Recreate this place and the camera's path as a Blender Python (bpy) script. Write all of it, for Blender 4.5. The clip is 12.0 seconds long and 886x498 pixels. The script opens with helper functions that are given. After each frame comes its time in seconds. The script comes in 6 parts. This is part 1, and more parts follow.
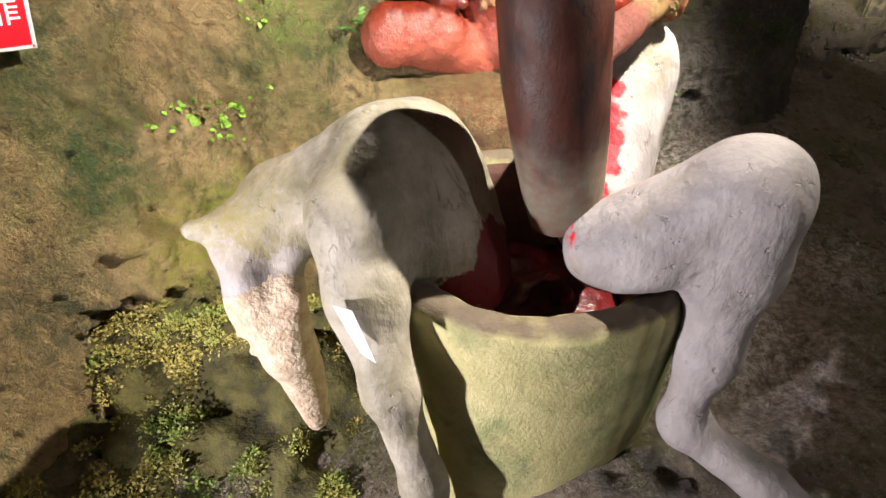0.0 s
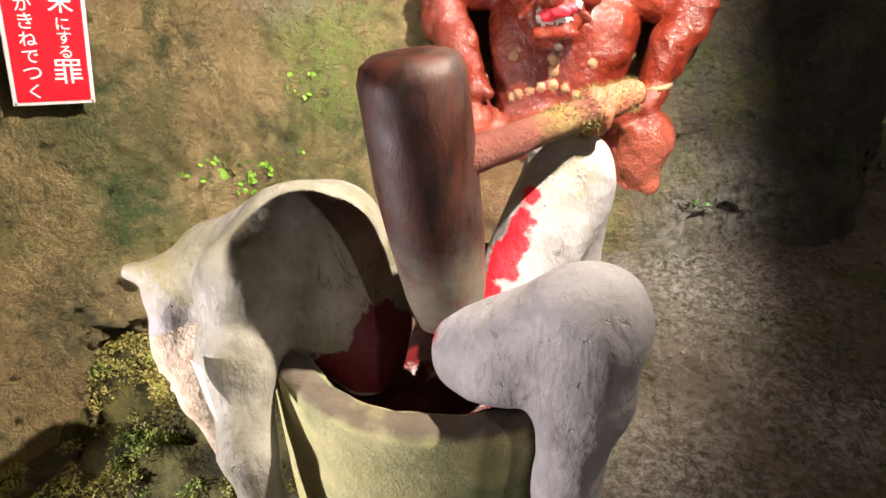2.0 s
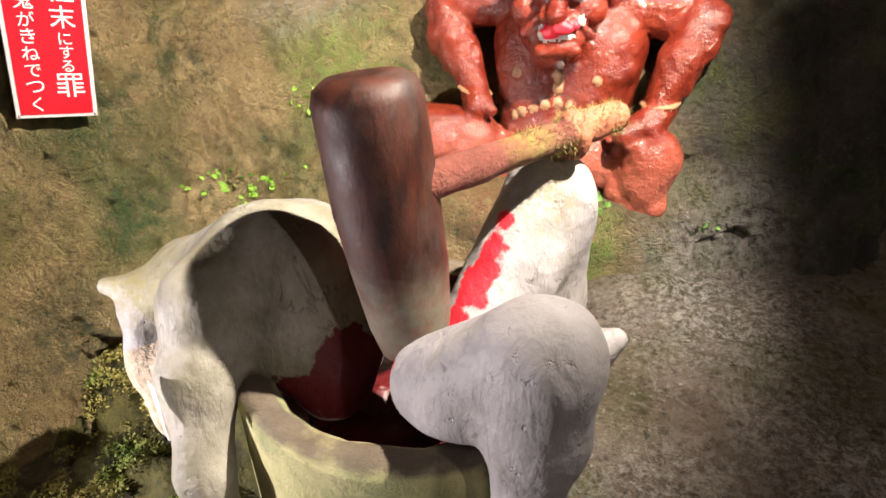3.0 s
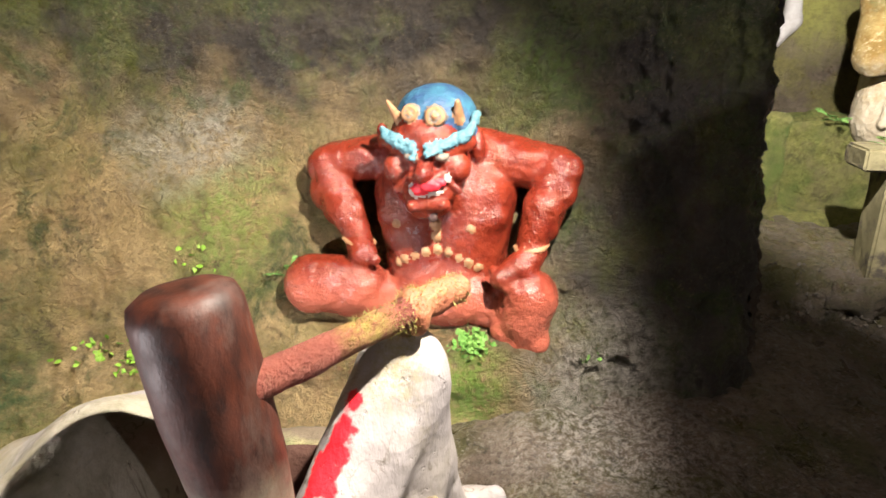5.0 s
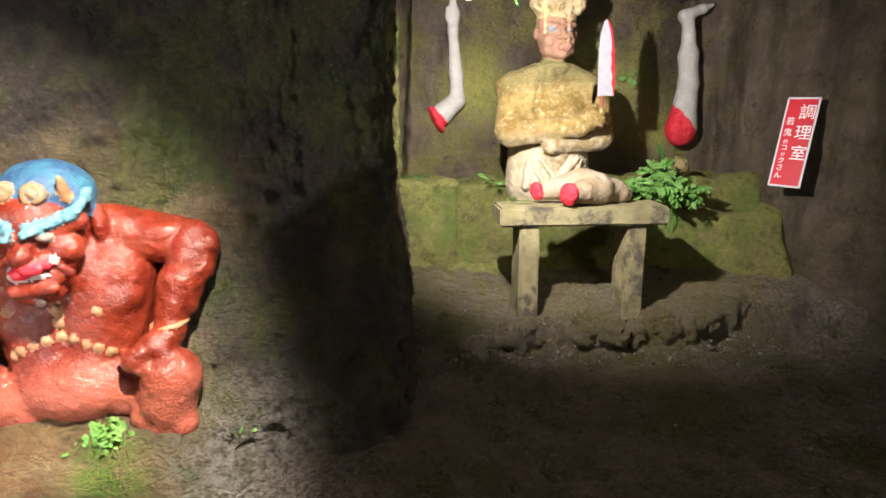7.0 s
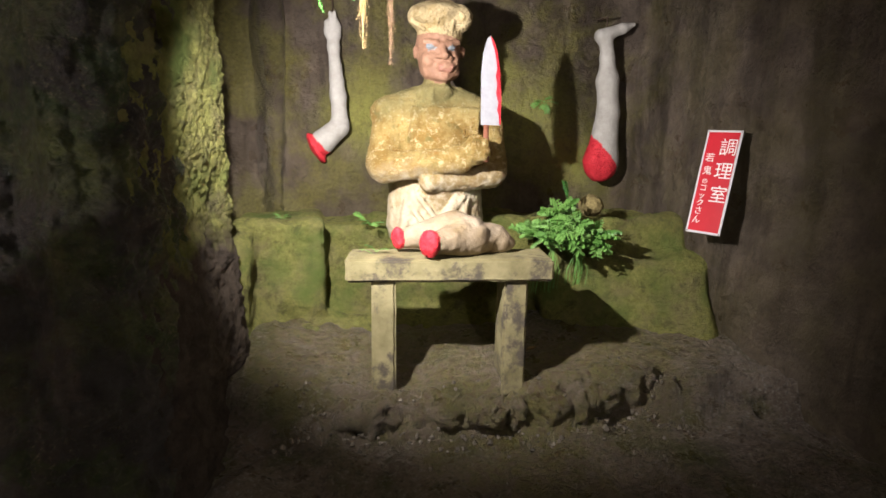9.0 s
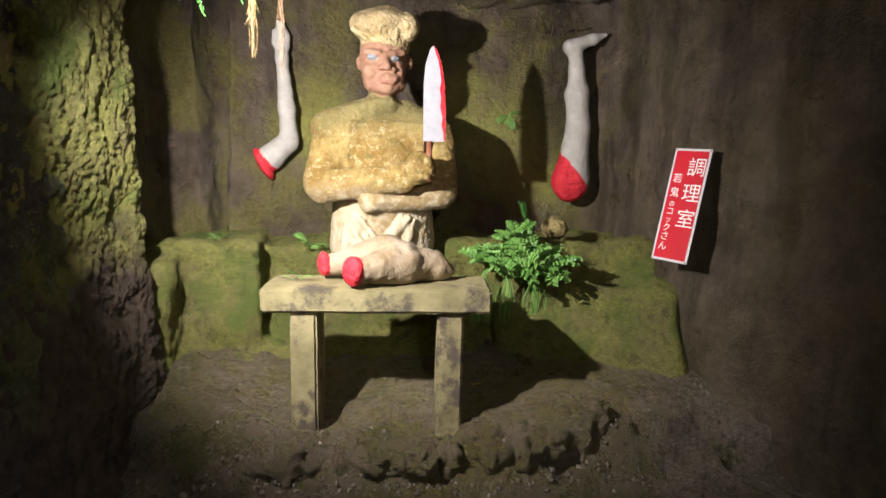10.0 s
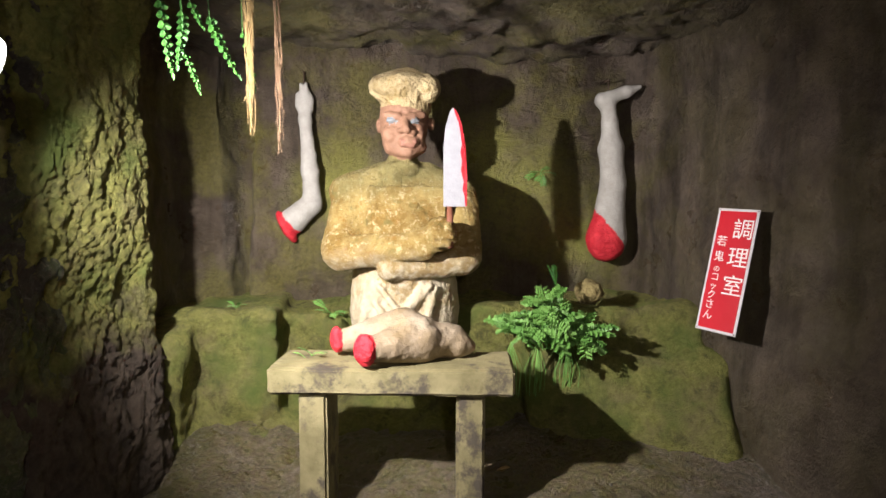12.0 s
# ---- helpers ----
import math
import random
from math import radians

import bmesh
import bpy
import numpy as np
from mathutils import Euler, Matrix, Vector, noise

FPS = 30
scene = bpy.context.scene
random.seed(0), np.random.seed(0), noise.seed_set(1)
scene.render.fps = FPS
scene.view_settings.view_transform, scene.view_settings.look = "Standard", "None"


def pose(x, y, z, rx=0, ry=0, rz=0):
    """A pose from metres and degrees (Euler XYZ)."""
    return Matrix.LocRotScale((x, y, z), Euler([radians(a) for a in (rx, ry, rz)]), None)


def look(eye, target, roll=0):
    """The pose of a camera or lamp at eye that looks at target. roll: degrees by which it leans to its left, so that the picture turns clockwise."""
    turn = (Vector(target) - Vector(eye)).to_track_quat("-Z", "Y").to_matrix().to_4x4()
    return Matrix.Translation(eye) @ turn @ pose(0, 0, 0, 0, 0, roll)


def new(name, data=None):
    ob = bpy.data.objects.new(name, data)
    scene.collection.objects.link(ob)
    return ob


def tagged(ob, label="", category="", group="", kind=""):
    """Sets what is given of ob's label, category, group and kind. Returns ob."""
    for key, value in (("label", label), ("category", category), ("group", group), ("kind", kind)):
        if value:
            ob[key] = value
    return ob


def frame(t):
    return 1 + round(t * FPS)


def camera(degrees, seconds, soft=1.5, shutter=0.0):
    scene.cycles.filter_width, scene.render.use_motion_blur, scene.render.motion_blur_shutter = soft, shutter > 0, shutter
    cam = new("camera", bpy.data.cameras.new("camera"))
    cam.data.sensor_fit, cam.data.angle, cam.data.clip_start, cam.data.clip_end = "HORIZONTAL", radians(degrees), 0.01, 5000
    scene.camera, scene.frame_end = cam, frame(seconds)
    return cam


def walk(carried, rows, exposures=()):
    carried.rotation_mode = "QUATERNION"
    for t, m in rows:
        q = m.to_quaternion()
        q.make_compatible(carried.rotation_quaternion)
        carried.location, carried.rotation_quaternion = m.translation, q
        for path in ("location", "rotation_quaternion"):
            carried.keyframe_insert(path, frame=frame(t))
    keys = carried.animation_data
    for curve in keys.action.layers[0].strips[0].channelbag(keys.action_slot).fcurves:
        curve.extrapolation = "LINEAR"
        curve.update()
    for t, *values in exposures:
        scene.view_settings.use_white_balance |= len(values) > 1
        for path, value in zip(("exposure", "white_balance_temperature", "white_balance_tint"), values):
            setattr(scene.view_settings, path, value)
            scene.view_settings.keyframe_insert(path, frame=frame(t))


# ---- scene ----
cam = camera(73.9, 12.0, shutter=0.2)
METRES, EYE, TILT, LEAN, TURN = 3.5, 1.15, -36.0, 0.0, 0.0
ROWS = [
    (0.0, 0.0, 0.0, 0.0, 0.0, 0.0, 0.0),
    (0.5, 0.0408, -0.0122, 0.0008, 2.58, 1.92, -1.88),
    (1.0, 0.0834, -0.0282, -0.0002, 5.67, 3.91, -4.44),
    (1.5, 0.12, -0.019, 0.0089, 8.43, 5.07, -7.13),
    (2.0, 0.1476, 0.0032, 0.0261, 11.89, 5.28, -9.55),
    (2.5, 0.161, 0.017, 0.0332, 14.66, 4.85, -11.48),
    (4.5, 0.2456, 0.0178, 0.087, 13.53, 13.69, -9.51),
    (5.0, 0.2379, 0.0164, 0.095, 10.05, 16.91, -6.35),
    (5.5, 0.2345, 0.0146, 0.0956, 5.08, 19.44, -2.61),
    (6.0, 0.2662, 0.0148, 0.0985, -0.64, 21.18, 1.07),
    (6.5, 0.3292, 0.0068, 0.0966, -4.49, 22.33, 3.6),
    (7.0, 0.4099, 0.0054, 0.0958, -6.89, 23.29, 5.1),
    (9.0, 0.6486, 0.112, 0.1939, -7.93, 25.21, 4.79),
    (9.5, 0.7299, 0.1282, 0.2106, -7.68, 25.5, 4.23),
    (10.0, 0.7725, 0.154, 0.2353, -6.8, 26.49, 3.46),
    (10.5, 0.7975, 0.1867, 0.2712, -5.76, 27.79, 2.66),
    (11.0, 0.8071, 0.1928, 0.2887, -4.45, 29.13, 1.98),
    (11.5, 0.812, 0.1856, 0.2946, -3.36, 29.91, 1.68),
    (12.0, 0.8114, 0.1757, 0.2935, -2.69, 30.57, 1.71),
]
walk(cam, [(t, pose(0, 0, EYE, TILT, LEAN, TURN) @ pose(METRES * x, METRES * y, METRES * z, 90 + pitch, roll, yaw)) for t, x, y, z, yaw, pitch, roll in ROWS])

# ---- world and lights ----
world = bpy.data.worlds.new("cave_world")
scene.world = world
world.use_nodes = True
world.node_tree.nodes["Background"].inputs["Color"].default_value = (0.55, 0.6, 0.7, 1)
world.node_tree.nodes["Background"].inputs["Strength"].default_value = 0.004


def spot(name, eye, target, watts, colour, cone, blend, size):
    data = bpy.data.lights.new(name, "SPOT")
    data.energy, data.color, data.spot_size, data.spot_blend, data.shadow_soft_size = watts, colour, radians(cone), blend, size
    ob = new(name, data)
    ob.matrix_world = look(eye, target)
    return ob


LAMP_A, AIM_A = (1.27, 1.30, 2.44), (-0.45, 2.10, 0.32)
LAMP_C, AIM_C = (-1.36, 0.0, 0.28), (0.55, 1.15, 0.36)
LAMP_B, AIM_B = (1.889, 2.51, 1.905), (2.80, 4.2, 1.27)
spot("spot_demon", LAMP_A, AIM_A, 1020, (1.0, 0.89, 0.76), 77, 0.6, 0.025)
spot("spot_mortar", LAMP_C, AIM_C, 270, (1.0, 0.91, 0.93), 112, 0.6, 0.025)
spot("spot_kitchen", LAMP_B, AIM_B, 480, (1.0, 0.94, 0.92), 101, 0.8, 0.025)

# added fill bulb, no such lamp known; lifts the dark floor and walls
bulb = bpy.data.lights.new("fill_bulb", "POINT")
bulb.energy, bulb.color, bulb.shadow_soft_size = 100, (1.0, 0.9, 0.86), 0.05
new("fill_bulb", bulb).location = (3.1, -0.6, 2.25)


# ---- numeric helpers ----
def hash3(ix, iy, iz, seed):
    h = (ix * 374761393 + iy * 668265263 + iz * 2147483647 + seed * 144665) & 0xFFFFFFFF
    h = ((h ^ (h >> 13)) * 1274126177) & 0xFFFFFFFF
    h = ((h ^ (h >> 16)) * 2246822519) & 0xFFFFFFFF
    return ((h ^ (h >> 15)) & 0xFFFF) / 65535.0


def vnoise(p, scale, seed=0):
    """Value noise in -1..1 at the rows of p."""
    q = p * scale
    i = np.floor(q).astype(np.int64)
    f = q - i
    f = f * f * (3 - 2 * f)
    out = 0
    for dx in (0, 1):
        for dy in (0, 1):
            for dz in (0, 1):
                w = (f[:, 0] if dx else 1 - f[:, 0]) * (f[:, 1] if dy else 1 - f[:, 1]) * (f[:, 2] if dz else 1 - f[:, 2])
                out = out + w * hash3(i[:, 0] + dx, i[:, 1] + dy, i[:, 2] + dz, seed)
    return out * 2 - 1


def fbm(p, scale, octaves=4, seed=0, gain=0.5):
    out, a = 0, 1.0
    for k in range(octaves):
        out = out + a * vnoise(p, scale * 2.03 ** k, seed + k * 17)
        a *= gain
    return out


def mesh_from(name, verts, faces, mats, index=None, smooth=True):
    me = bpy.data.meshes.new(name)
    me.from_pydata([tuple(v) for v in verts], [], [tuple(f) for f in faces])
    for m in mats:
        me.materials.append(m)
    if index is not None:
        me.polygons.foreach_set("material_index", np.asarray(index, dtype=np.int32))
    me.polygons.foreach_set("use_smooth", [smooth] * len(me.polygons))
    me.update()
    return me


def part(name, bm, material, parent=None, label="", smooth=False):
    """One bmesh as one mesh object, under a thing or a part."""
    bm.normal_update()
    me = bpy.data.meshes.new(name)
    bm.to_mesh(me)
    bm.free()
    for m in (material if isinstance(material, (list, tuple)) else [material]):
        me.materials.append(m)
    me.polygons.foreach_set("use_smooth", [smooth] * len(me.polygons))
    ob = new(name, me)
    ob.parent = parent
    if label:
        ob["label"] = label
    return ob


# prims: ("c", a, b, ra, rb, mat) a round cone, ("e", centre, radii, turn in degrees, mat) an ellipsoid,
# ("b", centre, half sizes, turn, edge radius, mat, blend) a rounded box
def blend_shape(prims, lo, hi, step, k, rough=0.0, rough_scale=20.0, rough2=0.0, scale2=80.0):
    """A closed mesh round smoothly joined primitives, by surface nets. Returns verts, quads, material index."""
    lo, hi = np.array(lo, float), np.array(hi, float)
    n = np.ceil((hi - lo) / step).astype(int) + 1
    ax = [lo[i] + step * np.arange(n[i]) for i in range(3)]
    D = np.full(n, 9.0)
    near = np.full(n, 9.0)
    idx = np.zeros(n, dtype=np.int32)
    for pr in prims:
        kk = k
        if pr[0] == "c":
            _, a, b, ra, rb, mat = pr[:6]
            if len(pr) > 6:
                kk = pr[6]
            a, b = np.array(a, float), np.array(b, float)
            r = max(ra, rb)
            blo, bhi = np.minimum(a, b) - r, np.maximum(a, b) + r
        elif pr[0] == "b":
            _, c, rad, turn, edge_r, mat, kk = pr
            c, rad = np.array(c, float), np.array(rad, float)
            blo, bhi = c - np.linalg.norm(rad), c + np.linalg.norm(rad)
        else:
            _, c, rad, turn, mat = pr[:5]
            if len(pr) > 5:
                kk = pr[5]
            c, rad = np.array(c, float), np.array(rad, float)
            blo, bhi = c - rad.max(), c + rad.max()
        m = kk + 0.05
        s = [slice(max(0, int((blo[i] - m - lo[i]) / step)), min(n[i], int((bhi[i] + m - lo[i]) / step) + 2)) for i in range(3)]
        if any(q.start >= q.stop for q in s):
            continue
        X, Y, Z = np.meshgrid(ax[0][s[0]], ax[1][s[1]], ax[2][s[2]], indexing="ij")
        if pr[0] == "c":
            ab = b - a
            t = ((X - a[0]) * ab[0] + (Y - a[1]) * ab[1] + (Z - a[2]) * ab[2]) / max(1e-9, ab @ ab)
            t = np.clip(t, 0, 1)
            d = np.sqrt((X - a[0] - t * ab[0]) ** 2 + (Y - a[1] - t * ab[1]) ** 2 + (Z - a[2] - t * ab[2]) ** 2) - (ra + (rb - ra) * t)
        else:
            R = np.array(Euler([radians(v) for v in turn]).to_matrix())
            P = np.stack([X - c[0], Y - c[1], Z - c[2]], -1) @ R
            if pr[0] == "b":
                q = np.abs(P) - (rad - edge_r)
                d = np.sqrt((np.maximum(q, 0) ** 2).sum(-1)) + np.minimum(q.max(-1), 0) - edge_r
            else:
                q = np.sqrt(((P / rad) ** 2).sum(-1))
                g = np.sqrt(((P / rad ** 2) ** 2).sum(-1)) + 1e-6
                d = q * (q - 1) / g
        old, old_near, old_idx = D[tuple(s)], near[tuple(s)], idx[tuple(s)]
        h = np.clip(0.5 + 0.5 * (old - d) / kk, 0, 1)
        D[tuple(s)] = old + (d - old) * h - kk * h * (1 - h)
        win = d < old_near
        near[tuple(s)] = np.where(win, d, old_near)
        idx[tuple(s)] = np.where(win, mat, old_idx)
    if rough or rough2:
        band = np.abs(D) < 0.06
        X, Y, Z = np.meshgrid(*ax, indexing="ij")
        P = np.stack([X[band], Y[band], Z[band]], -1)
        D[band] += rough * fbm(P, rough_scale, 2, 5) + (rough2 * vnoise(P, scale2, 9) if rough2 else 0)
    neg = D < 0
    c = n - 1
    corner = [(i, j, l) for i in (0, 1) for j in (0, 1) for l in (0, 1)]

    def sub(A, o):
        return A[o[0]:o[0] + c[0], o[1]:o[1] + c[1], o[2]:o[2] + c[2]]
    cnt = sum(sub(neg, o).astype(np.int8) for o in corner)
    cells = np.argwhere((cnt > 0) & (cnt < 8))
    vid = np.full(c, -1, dtype=np.int64)
    vid[tuple(cells.T)] = np.arange(len(cells))
    acc, num = np.zeros((len(cells), 3)), np.zeros(len(cells))
    for o in corner:
        for axis in range(3):
            if o[axis]:
                continue
            p = list(o)
            p[axis] = 1
            d0, d1 = D[tuple((cells + o).T)], D[tuple((cells + p).T)]
            hitm = (d0 < 0) != (d1 < 0)
            t = np.where(hitm, d0 / np.where(d0 == d1, 1, d0 - d1), 0)
            pos = np.array(o, float)[None] + t[:, None] * np.eye(3)[axis][None]
            acc += pos * hitm[:, None]
            num += hitm
    verts = lo + step * (cells + acc / num[:, None])
    faces, where = [], []
    for axis in range(3):
        u, v = (axis + 1) % 3, (axis + 2) % 3
        a = [slice(None)] * 3
        b = [slice(None)] * 3
        a[axis], b[axis] = slice(0, -1), slice(1, None)
        e = np.argwhere(neg[tuple(a)] != neg[tuple(b)])
        e = e[(e[:, u] > 0) & (e[:, v] > 0) & (e[:, u] < c[u]) & (e[:, v] < c[v])]
        du, dv = np.eye(3, dtype=int)[u], np.eye(3, dtype=int)[v]
        q = np.stack([vid[tuple((e - du - dv).T)], vid[tuple((e - dv).T)], vid[tuple(e.T)], vid[tuple((e - du).T)]], 1)
        flip = ~neg[tuple(e.T)]
        q[flip] = q[flip][:, ::-1]
        faces.append(q)
        where.append(idx[tuple(e.T)])
    faces, where = np.concatenate(faces), np.concatenate(where)
    ok = (faces >= 0).all(1)
    return verts, faces[ok], where[ok]


def statue(name, prims, lo, hi, step, k, mats, base, label, category, paint=None, **kw):
    v, f, i = blend_shape(prims, lo, hi, step, k, **kw)
    if paint:
        mid = v[f].mean(1)
        i = np.where(paint[0](mid), paint[1], i)
    base = np.array(base, float)
    ob = new(name, mesh_from(name, v - base, f, mats, i))
    ob.location = base
    return tagged(ob, label, category)


# ---- materials ----
class Nodes:
    """A small builder of node materials."""

    def __init__(self, name):
        self.mat = bpy.data.materials.new(name)
        self.mat.use_nodes = True
        self.t = self.mat.node_tree
        self.b = self.t.nodes["Principled BSDF"]
        self.pos = self.t.nodes.new("ShaderNodeNewGeometry").outputs["Position"]

    def link(self, a, b):
        self.t.links.new(a, b)

    def noise(self, scale, detail=6, rough=0.6, warp=0.0, vec=None):
        n = self.t.nodes.new("ShaderNodeTexNoise")
        n.inputs["Scale"].default_value, n.inputs["Detail"].default_value = scale, detail
        n.inputs["Roughness"].default_value, n.inputs["Distortion"].default_value = rough, warp
        self.link(vec or self.pos, n.inputs["Vector"])
        return n.outputs["Fac"]

    def voronoi(self, scale, feature="F1"):
        n = self.t.nodes.new("ShaderNodeTexVoronoi")
        n.feature = feature
        n.inputs["Scale"].default_value = scale
        self.link(self.pos, n.inputs["Vector"])
        return n.outputs["Distance"]

    def ramp(self, fac, lo, hi):
        n = self.t.nodes.new("ShaderNodeMapRange")
        n.inputs["From Min"].default_value, n.inputs["From Max"].default_value = lo, hi
        self.link(fac, n.inputs["Value"])
        return n.outputs["Result"]

    def math(self, op, a, b):
        n = self.t.nodes.new("ShaderNodeMath")
        n.operation = op
        for i, v in enumerate((a, b)):
            if isinstance(v, (int, float)):
                n.inputs[i].default_value = v
            else:
                self.link(v, n.inputs[i])
        return n.outputs[0]

    def mix(self, fac, a, b):
        n = self.t.nodes.new("ShaderNodeMix")
        n.data_type = "RGBA"
        self.link(fac, n.inputs[0])
        for i, v in ((6, a), (7, b)):
            if isinstance(v, tuple):
                n.inputs[i].default_value = (*v, 1)
            else:
                self.link(v, n.inputs[i])
        return n.outputs[2]

    def axis(self, i):
        n = self.t.nodes.new("ShaderNodeSeparateXYZ")
        self.link(self.pos, n.inputs[0])
        return n.outputs[i]

    def blob(self, centre, radius, edge=0.02, wobble=0.03, scale=18):
        """1 inside a ragged patch round a place, 0 outside."""
        n = self.t.nodes.new("ShaderNodeVectorMath")
        n.operation = "DISTANCE"
        self.link(self.pos, n.inputs[0])
        n.inputs[1].default_value = centre
        d = self.math("ADD", n.outputs["Value"], self.math("MULTIPLY", self.math("SUBTRACT", self.noise(scale, 3), 0.5), wobble * 2))
        return self.ramp(d, radius + edge, radius - edge)

    def bump(self, height, strength, distance):
        n = self.t.nodes.new("ShaderNodeBump")
        n.inputs["Strength"].default_value, n.inputs["Distance"].default_value = strength, distance
        self.link(height, n.inputs["Height"])
        self.link(n.outputs[0], self.b.inputs["Normal"])

    def done(self, colour, rough=0.8, metal=0.0, spec=0.5):
        if isinstance(colour, tuple):
            self.b.inputs["Base Color"].default_value = (*colour, 1)
        else:
            self.link(colour, self.b.inputs["Base Color"])
        if isinstance(rough, (int, float)):
            self.b.inputs["Roughness"].default_value = rough
        else:
            self.link(rough, self.b.inputs["Roughness"])
        self.b.inputs["Metallic"].default_value = metal
        self.b.inputs["Specular IOR Level"].default_value = spec
        return self.mat


def mottled(name, a, b, scale, rough=0.75, bump=0.3, fine=120, spec=0.4, stain=None, stain_at=(0.58, 0.72), stain_scale=4.0, dist=0.01):
    """Two colours mixed by noise, an optional stain, and a fine relief."""
    n = Nodes(name)
    c = n.mix(n.ramp(n.noise(scale, 6, 0.65), 0.35, 0.65), a, b)
    if stain:
        c = n.mix(n.ramp(n.noise(stain_scale, 7, 0.7), *stain_at), c, stain)
    h = n.math("ADD", n.noise(fine, 4, 0.6), n.math("MULTIPLY", n.noise(fine / 5, 4, 0.6), 1.5))
    n.bump(h, bump, dist)
    return n.done(c, rough, 0, spec)


def rock_wall():
    """Hewn tuff: ochre sand to the left, dark grey to the right, shade painted above, moss in patches."""
    n = Nodes("rock_wall")
    x, z = n.axis(0), n.axis(2)
    big, mid, fine = n.noise(1.6, 7, 0.6), n.noise(7, 8, 0.65), n.noise(38, 6, 0.7)
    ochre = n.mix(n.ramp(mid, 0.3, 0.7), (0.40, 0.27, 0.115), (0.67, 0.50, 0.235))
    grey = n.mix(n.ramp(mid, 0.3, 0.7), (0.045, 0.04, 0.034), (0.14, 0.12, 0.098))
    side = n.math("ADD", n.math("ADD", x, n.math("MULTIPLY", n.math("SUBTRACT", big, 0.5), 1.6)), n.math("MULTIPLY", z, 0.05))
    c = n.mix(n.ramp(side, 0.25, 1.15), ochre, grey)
    # near-black top of the wall: the spotlight's upper falloff, put into the colour
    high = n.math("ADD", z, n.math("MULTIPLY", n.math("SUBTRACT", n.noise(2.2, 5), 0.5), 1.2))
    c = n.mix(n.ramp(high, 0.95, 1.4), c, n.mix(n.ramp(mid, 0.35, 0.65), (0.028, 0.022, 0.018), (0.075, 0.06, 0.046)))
    moss = n.mix(n.ramp(fine, 0.35, 0.7), (0.10, 0.13, 0.025), (0.24, 0.26, 0.055))
    deep = n.mix(n.ramp(fine, 0.3, 0.7), (0.035, 0.065, 0.014), (0.11, 0.15, 0.035))
    c = n.mix(n.math("MULTIPLY", n.ramp(n.noise(2.6, 7, 0.62), 0.47, 0.66), 0.8), c, moss)
    c = n.mix(n.math("MULTIPLY", n.ramp(n.noise(3.4, 8, 0.7, 0.6), 0.53, 0.64), 0.85), c, deep)
    c = n.mix(n.math("MULTIPLY", n.math("MULTIPLY", n.ramp(n.noise(34, 9, 0.78), 0.5, 0.6), n.ramp(n.noise(5, 5), 0.38, 0.62)), 0.62), c, (0.085, 0.058, 0.028))
    c = n.mix(n.math("MULTIPLY", n.math("MULTIPLY", n.ramp(n.noise(60, 7, 0.75), 0.55, 0.68), n.ramp(n.noise(3.4, 5), 0.45, 0.62)), 0.6), c, (0.46, 0.38, 0.23))
    pale = n.math("MULTIPLY", n.ramp(n.noise(24, 6, 0.8), 0.58, 0.72), n.ramp(n.noise(2.1, 4), 0.5, 0.66))
    c = n.mix(n.math("MULTIPLY", pale, 0.55), c, (0.5, 0.48, 0.42))
    # the pale patch at x 1.05 paints wet glints at the wall's foot
    for centre, radius, tint in (((-0.58, 2.36, 0.72), 0.20, (0.27, 0.36, 0.07)), ((-0.60, 2.40, 0.52), 0.14, (0.25, 0.34, 0.07)), ((-0.66, 2.5, 1.02), 0.17, (0.55, 0.52, 0.43)), ((0.50, 2.30, 0.08), 0.14, (0.22, 0.36, 0.05)), ((-0.45, 2.5, 0.85), 0.16, (0.30, 0.36, 0.09)), ((1.05, 2.35, 0.12), 0.26, (0.62, 0.57, 0.52)), ((0.15, 2.3, 0.15), 0.25, (0.34, 0.15, 0.07)), ((0.75, 2.75, 1.35), 0.16, (0.12, 0.19, 0.035)), ((-1.05, 1.66, 0.22), 0.12, (0.07, 0.15, 0.03)), ((-0.82, 1.72, -0.06), 0.20, (0.46, 0.44, 0.06)), ((-1.2, 1.42, -0.15), 0.17, (0.06, 0.085, 0.04)), ((-1.11, 1.68, 0.26), 0.13, (0.06, 0.12, 0.025)), ((-1.25, 1.75, 0.6), 0.2, (0.07, 0.12, 0.03)), ((-0.64, 2.49, 0.72), 0.15, (0.36, 0.46, 0.10)), ((-0.85, 2.42, 1.0), 0.16, (0.50, 0.46, 0.35)), ((-0.72, 1.88, -0.04), 0.17, (0.33, 0.38, 0.05)), ((-0.98, 1.70, -0.10), 0.12, (0.40, 0.38, 0.06)), ((0.49, 2.28, 0.16), 0.10, (0.22, 0.40, 0.05)), ((0.50, 2.24, 0.02), 0.10, (0.20, 0.36, 0.05))):
        c = n.mix(n.math("MULTIPLY", n.math("MULTIPLY", n.blob(centre, radius, radius * 0.6, 0.10, 7), n.ramp(n.noise(22, 7, 0.7), 0.35, 0.6)), 0.85), c, tint)
    h = n.math("ADD", n.math("MULTIPLY", n.noise(16, 10, 0.78), 1.9), n.math("MULTIPLY", n.ramp(n.noise(44, 5, 0.65), 0.34, 0.5), 0.5))
    n.bump(h, 1.0, 0.075)
    wet = n.math("MULTIPLY", n.ramp(n.noise(55, 5, 0.7), 0.56, 0.63), n.ramp(n.noise(3, 3), 0.42, 0.55))
